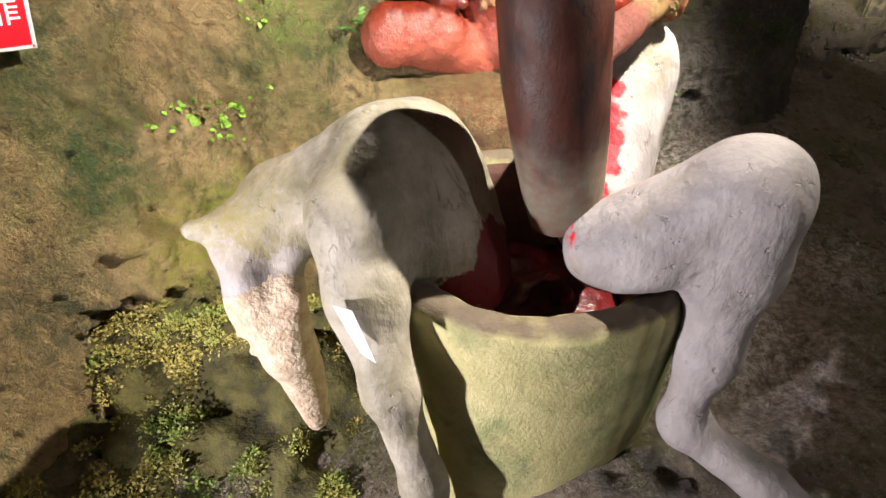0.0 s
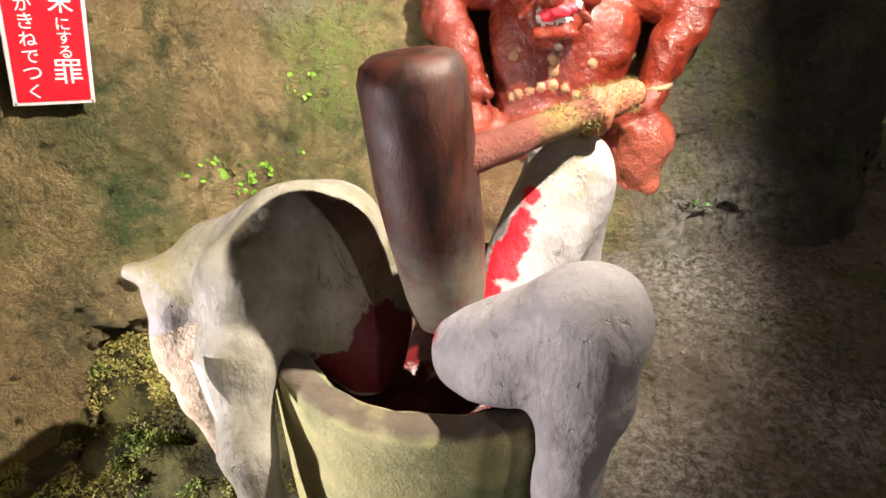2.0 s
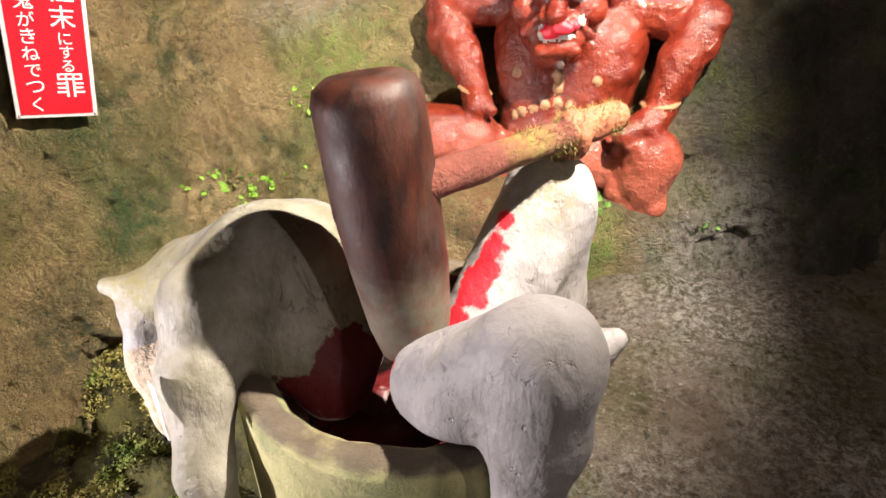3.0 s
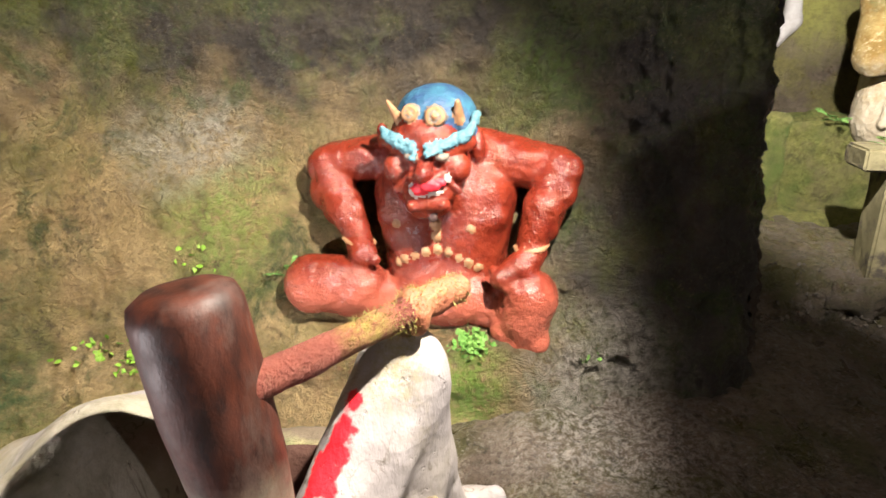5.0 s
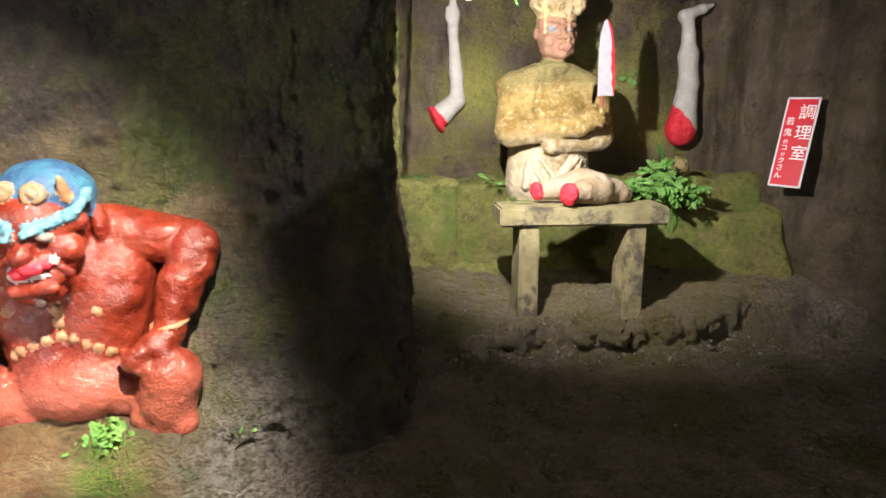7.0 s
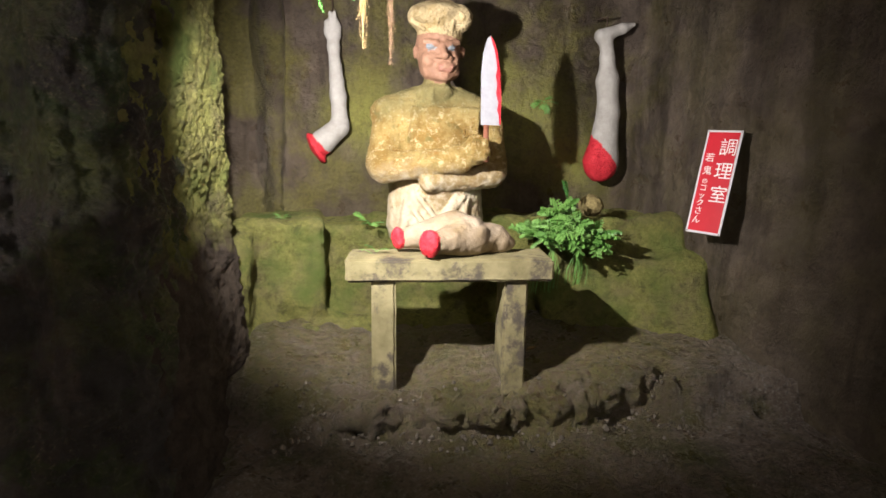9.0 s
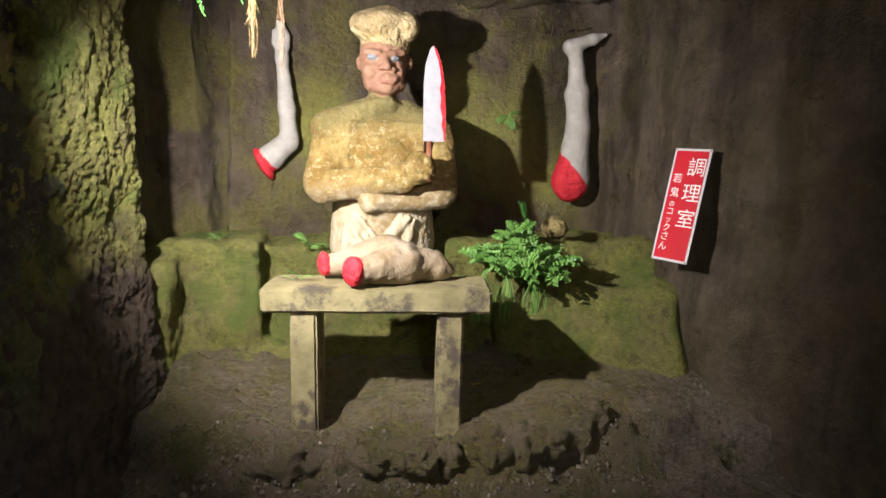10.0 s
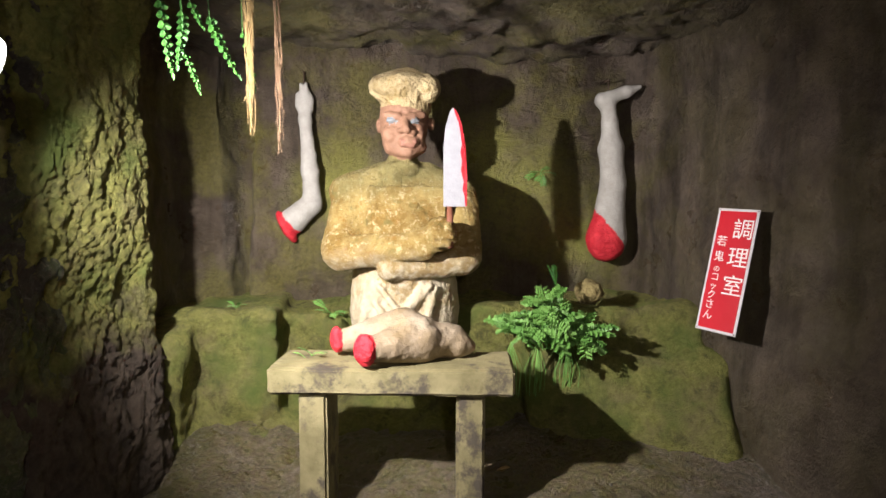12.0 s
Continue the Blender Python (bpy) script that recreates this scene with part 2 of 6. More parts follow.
    return n.done(c, n.math("SUBTRACT", n.math("ADD", n.math("MULTIPLY", n.ramp(n.noise(13, 6), 0.35, 0.62), 0.45), 0.45), n.math("MULTIPLY", wet, 0.36)), 0, 0.6)


def rock_kitchen():
    """The alcove's rock: damp brown, green with moss low down and in patches; darker to the right for the lamp's
    falloff.
    """
    n = Nodes("rock_kitchen")
    z = n.axis(2)
    mid, fine = n.noise(6, 8, 0.65), n.noise(45, 6, 0.7)
    c = n.mix(n.ramp(mid, 0.3, 0.7), (0.075, 0.057, 0.045), (0.20, 0.155, 0.115))
    mp = n.t.nodes.new("ShaderNodeMapping")
    mp.inputs["Scale"].default_value = (1, 1, 0.12)
    n.link(n.pos, mp.inputs["Vector"])
    c = n.mix(n.math("MULTIPLY", n.ramp(n.noise(7, 6, 0.65, 0.3, mp.outputs[0]), 0.5, 0.66), 0.7), c, (0.04, 0.03, 0.022))
    c = n.mix(n.math("MULTIPLY", n.ramp(n.noise(30, 8, 0.75), 0.52, 0.66), 0.5), c, (0.035, 0.027, 0.02))
    moss = n.mix(n.ramp(fine, 0.3, 0.7), (0.105, 0.10, 0.022), (0.29, 0.26, 0.07))
    f = n.math("ADD", n.ramp(n.noise(2.2, 7, 0.65), 0.44, 0.66), n.math("MULTIPLY", n.ramp(z, 1.5, 0.6), 0.2))
    # moss thinned to the right so the colour carries the lamp's falloff
    c = n.mix(n.math("MULTIPLY", n.math("MINIMUM", f, 0.65), n.math("ADD", n.math("MULTIPLY", n.ramp(n.axis(0), 4.45, 4.15), 0.75), 0.25)), c, moss)
    for centre, radius in (((3.55, 4.95, 1.62), 0.26), ((2.4, 4.88, 1.62), 0.24), ((3.3, 4.95, 1.95), 0.14), ((4.0, 4.95, 1.3), 0.2)):
        c = n.mix(n.math("MULTIPLY", n.math("MULTIPLY", n.blob(centre, radius, radius * 0.7, 0.12, 6), n.ramp(n.noise(18, 8, 0.75), 0.25, 0.55)), 0.9), c, (0.38, 0.37, 0.10))
    pale = n.math("MULTIPLY", n.ramp(n.noise(60, 4, 0.8), 0.64, 0.72), n.ramp(n.noise(3, 4), 0.52, 0.66))
    c = n.mix(n.math("MULTIPLY", pale, 0.5), c, (0.45, 0.43, 0.38))
    h = n.math("ADD", n.math("MULTIPLY", n.noise(12, 8, 0.7), 1.6), n.math("MULTIPLY", n.noise(80, 5, 0.7), 0.5))
    n.bump(h, 1.0, 0.05)
    return n.done(c, n.ramp(n.noise(4, 5), 0.2, 0.8), 0, 0.45)


def rock_mossy(name="rock_mossy", shade_below=None):
    """Rock under a crust of yellow-green moss; below a ragged line where one is given, brown rock with painted-in
    shade.
    """
    n = Nodes(name)
    mid, fine = n.noise(5, 8, 0.65), n.noise(30, 9, 0.8)
    moss = n.mix(n.ramp(fine, 0.3, 0.7), (0.125, 0.13, 0.03), (0.42, 0.41, 0.12))
    c = n.mix(n.math("MULTIPLY", n.ramp(mid, 0.46, 0.64), 0.6), moss, (0.24, 0.20, 0.10))
    c = n.mix(n.math("MULTIPLY", n.ramp(n.noise(11, 9, 0.75, 0.4), 0.52, 0.64), 0.6), c, (0.06, 0.05, 0.028))
    c = n.mix(n.ramp(n.noise(3, 6), 0.5, 0.7), c, (0.15, 0.20, 0.045))
    # dark brown low down: shade near the ground put into the colour
    if shade_below is not None:
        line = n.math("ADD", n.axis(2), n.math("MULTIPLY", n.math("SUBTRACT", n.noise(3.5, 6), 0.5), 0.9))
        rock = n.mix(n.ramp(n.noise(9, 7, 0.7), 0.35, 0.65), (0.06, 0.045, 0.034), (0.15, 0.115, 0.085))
        c = n.mix(n.ramp(line, shade_below + 0.1, shade_below - 0.1), c, rock)
    h = n.math("ADD", n.math("MULTIPLY", n.noise(26, 9, 0.8), 1.5), n.math("MULTIPLY", n.noise(90, 5, 0.7), 0.6))
    n.bump(h, 1.0, 0.04)
    return n.done(c, 0.9, 0, 0.25)


def ground_mat():
    n = Nodes("cave_floor_earth")
    mid = n.noise(5, 8, 0.7)
    c = n.mix(n.ramp(mid, 0.3, 0.7), (0.15, 0.115, 0.09), (0.36, 0.29, 0.225))
    c = n.mix(n.math("MULTIPLY", n.ramp(n.noise(2.4, 6, 0.65), 0.48, 0.62), 0.8), c, (0.11, 0.115, 0.03))
    pale = n.math("MULTIPLY", n.ramp(n.noise(48, 6, 0.8), 0.52, 0.62), n.ramp(n.noise(2.6, 4), 0.38, 0.52))
    # pale specks: lit wet glints on the ground, put into the colour
    for centre, radius in (((1.05, 2.16, 0.02), 0.32), ((0.95, 1.2, 0.0), 0.25), ((1.3, 1.6, 0.0), 0.2)):
        c = n.mix(n.math("MULTIPLY", n.math("MULTIPLY", n.blob(centre, radius, radius * 0.6, 0.12, 7), n.ramp(n.noise(42, 9, 0.85), 0.47, 0.56)), 0.9), c, (0.78, 0.74, 0.70))
    c = n.mix(n.math("MULTIPLY", pale, 0.55), c, (0.58, 0.55, 0.50))
    for centre, radius in (((2.7, 3.6, 0.3), 0.5), ((3.5, 3.55, 0.3), 0.5), ((2.0, 3.9, 0.35), 0.45), ((3.9, 3.8, 0.35), 0.4), ((3.1, 3.05, 0.1), 0.35)):
        c = n.mix(n.math("MULTIPLY", n.math("MULTIPLY", n.blob(centre, radius, radius * 0.6, 0.2, 4), n.ramp(n.noise(13, 8, 0.7), 0.32, 0.62)), 0.85), c, n.mix(n.ramp(n.noise(30, 6), 0.4, 0.6), (0.17, 0.12, 0.06), (0.30, 0.28, 0.09)))
    c = n.mix(n.math("MULTIPLY", n.ramp(n.noise(30, 9, 0.78), 0.5, 0.64), 0.75), c, (0.035, 0.028, 0.02))
    h = n.math("ADD", n.math("MULTIPLY", n.noise(14, 9, 0.75), 1.8), n.math("MULTIPLY", n.noise(80, 5, 0.7), 0.6))
    n.bump(h, 1.0, 0.06)
    return n.done(c, n.ramp(n.noise(6, 5), 0.25, 0.8), 0, 0.45)


ROCK, KITCHEN, MOSSY, EARTH = rock_wall(), rock_kitchen(), rock_mossy(), ground_mat()


# ---- the cave ----
def curve_plan(points, step):
    """Even places along a smooth line through the plan's corners."""
    p = np.array(points, float)
    out = []
    for i in range(len(p) - 1):
        a, b, c, d = p[max(0, i - 1)], p[i], p[i + 1], p[min(len(p) - 1, i + 2)]
        t = np.linspace(0, 1, 24, endpoint=False)[:, None]
        m1, m2 = (c - a) * 0.35, (d - b) * 0.35
        out.append((2 * t ** 3 - 3 * t ** 2 + 1) * b + (t ** 3 - 2 * t ** 2 + t) * m1 + (-2 * t ** 3 + 3 * t ** 2) * c + (t ** 3 - t ** 2) * m2)
    out = np.concatenate(out + [p[-1:]])
    s = np.concatenate([[0], np.cumsum(np.linalg.norm(np.diff(out, axis=0), axis=1))])
    k = np.linspace(0, s[-1], max(2, int(s[-1] / step)))
    return np.stack([np.interp(k, s, out[:, 0]), np.interp(k, s, out[:, 1])], 1)


SURF = {}


def cave_wall(name, plan, z0, z1, step, lean, amp, mat, label, seed=0, lumps=0.0, dents=(), pits=0.0, fade=None, grain=0.0, tame=None):
    """A rock face that follows the plan (open side to the right of its direction), leans outward by lean(z), and is 0.3 m thick."""
    xy = curve_plan(plan, step)
    tang = np.gradient(xy, axis=0)
    tang /= np.linalg.norm(tang, axis=1)[:, None] + 1e-9
    for _ in range(6):
        tang[1:-1] = (tang[:-2] + 2 * tang[1:-1] + tang[2:]) / 4
    tang /= np.linalg.norm(tang, axis=1)[:, None] + 1e-9
    out = np.stack([-tang[:, 1], tang[:, 0]], 1)
    zs = np.arange(z0, z1 + step, step)
    nu, nz = len(xy), len(zs)
    ln = np.array([lean(z) for z in zs])
    if fade:
        keep = 1 - np.clip((xy[:, 0] - fade[0]) / (fade[1] - fade[0]), 0, 1) * (np.arange(nu) > nu / 2)
        ln = keep[:, None] * ln[None] + (1 - keep[:, None]) * np.array([lean_b(z) for z in zs])[None]
    else:
        ln = np.repeat(ln[None], nu, axis=0)
    if tame:
        ln = np.where(ln > 0, ln * np.clip((xy[:, 0] - tame[0]) / (tame[1] - tame[0]), 0.05, 1)[:, None], ln)
    P = np.zeros((nu, nz, 3))
    P[:, :, :2] = xy[:, None] + out[:, None] * ln[:, :, None]
    P[:, :, 2] = zs
    flat = P.reshape(-1, 3)
    d = amp * fbm(flat, 1.7, 3, seed) + amp * 0.36 * fbm(flat, 8, 4, seed + 40, 0.6)
    d += amp * 0.22 * np.abs(fbm(flat * np.array([1, 1, 0.55]), 16, 2, seed + 80))
    if lumps:
        d += lumps * (0.45 * vnoise(flat * np.array([1, 1, 0.7]), 22, seed + 90) + 0.6 * np.abs(vnoise(flat, 46, seed + 93)) + 0.55 * vnoise(flat, 84, seed + 95) - 0.9 * np.clip(vnoise(flat, 13, seed + 99) - 0.35, 0, 1))
    if pits:
        d -= pits * np.clip(vnoise(flat * np.array([1, 1, 0.7]), 19, seed + 7) - 0.35, 0, 1) + pits * 0.6 * np.clip(vnoise(flat * np.array([1.0, 1.0, 0.5]), 34, seed + 9) - 0.4, 0, 1)
    if grain:
        d += grain * (fbm(flat * np.array([1, 1, 0.8]), 26, 3, seed + 120, 0.62) - 0.9 * np.clip(vnoise(flat, 30, seed + 131) - 0.3, 0, 1))
    for c, r, deep in dents:
        q = np.linalg.norm((flat - np.array(c)) * np.array([1, 0.5, 1.3]), axis=1) + 0.35 * r * vnoise(flat, 40, seed + 3)
        d -= deep * np.clip(1.3 - q / r, 0, 1)
    o3 = np.repeat(np.concatenate([out, np.zeros((nu, 1))], 1), nz, axis=0)
    front = flat - o3 * d[:, None]
    back = np.concatenate([xy + out * 0.6, xy + out * 0.6])
    i = np.arange(nu * nz).reshape(nu, nz)
    quads = np.stack([i[:-1, :-1], i[1:, :-1], i[1:, 1:], i[:-1, 1:]], -1).reshape(-1, 4)
    nb = nu * nz
    lo3 = np.concatenate([xy + out * 0.6, np.full((nu, 1), z0)], 1)
    hi3 = np.concatenate([xy + out * 0.6, np.full((nu, 1), z1)], 1)
    verts = np.concatenate([front, lo3, hi3])
    a = np.arange(nu - 1)
    rest = [np.stack([nb + a, nb + nu + a, nb + nu + a + 1, nb + a + 1], 1),
            np.stack([i[:-1, 0], nb + a, nb + a + 1, i[1:, 0]], 1),
            np.stack([i[:-1, -1], i[1:, -1], nb + nu + a + 1, nb + nu + a], 1)]
    faces = np.concatenate([quads] + rest)
    ob = new(name, mesh_from(name, verts, faces, [mat]))
    SURF[name] = (front, -o3)
    return tagged(ob, label, "wall", kind="structure")


def on_wall(name, p, off=0.0):
    """The place on a rock face nearest to p, and its outward direction."""
    v, nrm = SURF[name]
    k = np.argmin(((v - np.array(p)) ** 2).sum(1))
    return v[k] + nrm[k] * off, nrm[k]


def lean_a(z):
    return float(np.interp(z, [-0.7, -0.2, 0.1, 0.3, 0.5, 0.85, 1.3, 1.8, 2.3, 2.7], [-0.30, -0.2, -0.06, 0.0, 0.14, 0.26, 0.32, 0.30, 0.18, 0.0]))


def lean_b(z):
    return float(np.interp(z, [-0.5, 0.3, 1.0, 2.2, 2.7], [-0.12, -0.04, 0.0, 0.03, -0.05]))


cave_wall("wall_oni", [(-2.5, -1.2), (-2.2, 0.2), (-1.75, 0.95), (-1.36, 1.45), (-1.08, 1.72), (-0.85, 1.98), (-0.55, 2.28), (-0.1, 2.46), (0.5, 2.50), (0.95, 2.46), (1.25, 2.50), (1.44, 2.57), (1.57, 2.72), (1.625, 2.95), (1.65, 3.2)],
          -0.75, 2.75, 0.0125, lean_a, 0.055, ROCK, "hewn ochre and dark tuff cave wall with moss, shade painted at the top", 3,
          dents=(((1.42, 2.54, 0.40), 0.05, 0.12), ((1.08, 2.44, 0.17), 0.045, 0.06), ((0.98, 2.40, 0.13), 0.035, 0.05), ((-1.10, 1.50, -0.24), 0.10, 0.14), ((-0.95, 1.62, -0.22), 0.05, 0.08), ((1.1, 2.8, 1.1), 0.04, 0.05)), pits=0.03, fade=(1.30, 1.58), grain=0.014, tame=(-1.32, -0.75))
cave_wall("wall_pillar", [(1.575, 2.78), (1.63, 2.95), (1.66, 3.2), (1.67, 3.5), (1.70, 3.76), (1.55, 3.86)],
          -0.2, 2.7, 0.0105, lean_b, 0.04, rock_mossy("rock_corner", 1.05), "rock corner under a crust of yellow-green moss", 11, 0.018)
cave_wall("wall_kitchen", [(1.60, 3.80), (1.50, 3.95), (1.46, 4.4), (1.48, 4.70), (1.60, 4.74), (1.72, 4.74), (1.76, 5.0), (1.84, 5.0), (1.87, 4.76), (2.2, 4.84), (2.8, 4.90), (3.6, 4.92), (4.15, 4.93), (4.34, 4.75), (4.42, 4.3), (4.52, 3.88), (4.72, 3.40), (4.95, 2.6), (5.3, 1.4)],
          -0.3, 2.75, 0.026, lean_b, 0.035, KITCHEN, "damp brown rock wall of the alcove", 21)
cave_wall("wall_corridor", [(5.25, 1.5), (5.4, 0.2), (5.0, -1.0), (3.0, -1.5), (0.5, -1.6), (-1.6, -1.7), (-2.5, -1.1)],
          -0.4, 2.75, 0.08, lean_b, 0.06, KITCHEN, "dark rock wall of the walkway", 31)


def ground_z(x, y):
    """Height of the floor: a walkway, a pit under the bush, and the raised floor of the alcove."""
    z = np.full_like(x, -0.12)
    pit = np.clip((0.35 - x) / 0.7, 0, 1) * np.clip((y - 0.45) / 0.3, 0, 1) * np.clip((2.4 - y) / 0.3, 0, 1)
    z -= 0.40 * pit
    near = np.clip((y - 1.1) / 1.3, 0, 1) * np.clip((x - 0.3) / 0.5, 0, 1) * np.clip((2.3 - x) / 0.9, 0, 1)
    z += 0.16 * near
    rise = np.clip((y - 2.3) / 1.05, 0, 1)
    z += 0.16 * rise * np.clip((x - 1.2) / 0.6, 0, 1)
    edge = 3.36 + 0.05 * np.sin(x * 9) + 0.12 * np.clip((2.3 - x), 0, 1)
    z += 0.19 * np.clip((y - edge) / 0.07, 0, 1) * np.clip((x - 1.3) / 0.4, 0, 1)
    z += 0.13 * np.clip((y - 3.5) / 0.5, 0, 1) * np.clip((x - 1.3) / 0.4, 0, 1)
    return z


def sheet(name, x0, x1, y0, y1, step, height, mat, label, category):
    xs, ys = np.arange(x0, x1, step), np.arange(y0, y1, step)
    X, Y = np.meshgrid(xs, ys, indexing="ij")
    P = np.stack([X.ravel(), Y.ravel(), np.zeros(X.size)], 1)
    P[:, 2] = height(P)
    i = np.arange(X.size).reshape(X.shape)
    q = np.stack([i[:-1, :-1], i[1:, :-1], i[1:, 1:], i[:-1, 1:]], -1).reshape(-1, 4)
    SURF[name] = (P, np.tile([0, 0, 1.0], (len(P), 1)))
    return tagged(new(name, mesh_from(name, P, q, [mat])), label, category, kind="structure")


def floor_height(P):
    rough = 0.026 * fbm(P, 3.1, 3, 51) + 0.017 * fbm(P, 12, 3, 61) + 0.010 * np.abs(vnoise(P, 40, 71))
    lip = np.clip(1 - np.abs(P[:, 1] - 3.36) / 0.16, 0, 1) * np.clip((P[:, 0] - 1.5) / 0.4, 0, 1)
    return ground_z(P[:, 0], P[:, 1]) + rough + lip * (0.065 * vnoise(P, 15, 77) + 0.02 * vnoise(P, 33, 78))


def roof_height(P):
    z = 2.62 - 0.13 * np.clip((P[:, 1] - 3.2) / 1.2, 0, 1)
    return z + 0.06 * fbm(P, 1.6, 3, 81) + 0.03 * fbm(P, 7, 4, 91) - 0.02 * np.abs(vnoise(P, 18, 97))


sheet("floor", -2.7, 5.6, -1.9, 5.05, 0.026, floor_height, EARTH, "uneven earth and rock floor of the cave", "floor")
roof = sheet("ceiling", -2.8, 5.7, -2.0, 5.3, 0.035, roof_height, KITCHEN, "rough hewn rock ceiling of the cave", "ceiling")
tagged(new("roof_slab", mesh_from("roof_slab", [(-2.9, -2.2, 2.9), (5.8, -2.2, 2.9), (5.8, 5.6, 2.9), (-2.9, 5.6, 2.9)], [(0, 3, 2, 1)], [KITCHEN])), "rock above the cave ceiling", "ceiling", kind="structure")

# rock bench along the back of the alcove, with the block beside it and the mossy mound
bench = [("b", (1.87, 4.48, 0.60), (0.26, 0.34, 0.405), (0, 0, 4), 0.05, 0, 0.04), ("b", (2.95, 4.72, 0.55), (1.60, 0.36, 0.41), (0, 0, 0), 0.05, 0, 0.04),
         ("b", (4.0, 4.50, 0.52), (0.50, 0.36, 0.44), (-14, 0, 0), 0.08, 0, 0.06), ("b", (4.15, 4.22, 0.36), (0.42, 0.30, 0.34), (-28, 0, -14), 0.09, 0, 0.10),
         ("c", (2.2, 4.25, 0.28), (3.3, 4.3, 0.26), 0.14, 0.16, 0, 0.08), ("c", (1.7, 4.1, 0.3), (2.1, 4.1, 0.28), 0.13, 0.12, 0, 0.08), ("c", (3.62, 4.2, 0.42), (3.75, 4.1, 0.30), 0.14, 0.16, 0, 0.08), ("b", (1.55, 4.3, 0.55), (0.2, 0.45, 0.42), (0, 0, 0), 0.06, 0, 0.05)]
v, f, i = blend_shape(bench, (1.3, 3.4, 0.0), (4.8, 5.1, 1.15), 0.022, 0.06, rough=0.05, rough_scale=3.6, rough2=0.011, scale2=24)
SURF["rock_bench"] = (v, np.tile([0, 0, 1.0], (len(v), 1)))
tagged(new("rock_bench", mesh_from("rock_bench", v, f, [MOSSY])), "low rock bench green with moss", "rock ledge", kind="structure")

# crumbled edge of the raised floor before the table
rl = random.Random(8)
edge_lumps = []
for k in range(26):
    x = 2.25 + 1.45 * k / 25
    edge_lumps.append(("e", (x + rl.uniform(-0.03, 0.03), 3.39 + rl.uniform(-0.04, 0.04), 0.165 + rl.uniform(-0.03, 0.02)), (rl.uniform(0.04, 0.085), rl.uniform(0.04, 0.07), rl.uniform(0.07, 0.10)), (0, 0, rl.uniform(0, 90)), 0))
edge_lumps += [("c", (3.28, 3.44, 0.22), (3.78, 3.50, 0.24), 0.09, 0.10, 0), ("e", (3.50, 3.42, 0.17), (0.20, 0.07, 0.12), (0, 0, 6), 0)]
v, f, i = blend_shape(edge_lumps, (2.1, 3.1, 0.05), (4.0, 3.65, 0.45), 0.014, 0.02, rough=0.018, rough_scale=16, rough2=0.015, scale2=40)
tagged(new("rock_edge", mesh_from("rock_edge", v, f, [EARTH])), "crumbling mossy edge of the raised floor", "rock ledge", kind="structure")

# rock shelf on which the demon sits
shelf = [("c", (-0.35, 2.62, 0.12), (0.85, 2.62, 0.10), 0.20, 0.20, 0), ("c", (-0.3, 2.5, -0.15), (0.9, 2.5, -0.15), 0.26, 0.24, 0), ("c", (-0.2, 2.45, 0.12), (0.7, 2.45, 0.1), 0.17, 0.17, 0)]
v, f, i = blend_shape(shelf, (-0.8, 2.0, -0.45), (1.3, 3.0, 0.5), 0.018, 0.08, rough=0.014, rough_scale=11, rough2=0.006, scale2=45)
SURF["rock_shelf"] = (v, np.tile([0, -0.7, 0.7], (len(v), 1)))
tagged(new("rock_shelf", mesh_from("rock_shelf", v, f, [ROCK])), "rough ochre rock shelf below the demon figure", "rock ledge", kind="structure")


# ---- mortar scene ----
STAINS = [((0.48, 1.40, 0.76), 0.07), ((0.47, 1.37, 0.66), 0.05), ((0.49, 1.38, 0.56), 0.035), ((-0.42, 1.08, 0.47), 0.12), ((-0.2, 1.0, 0.55), 0.06)]


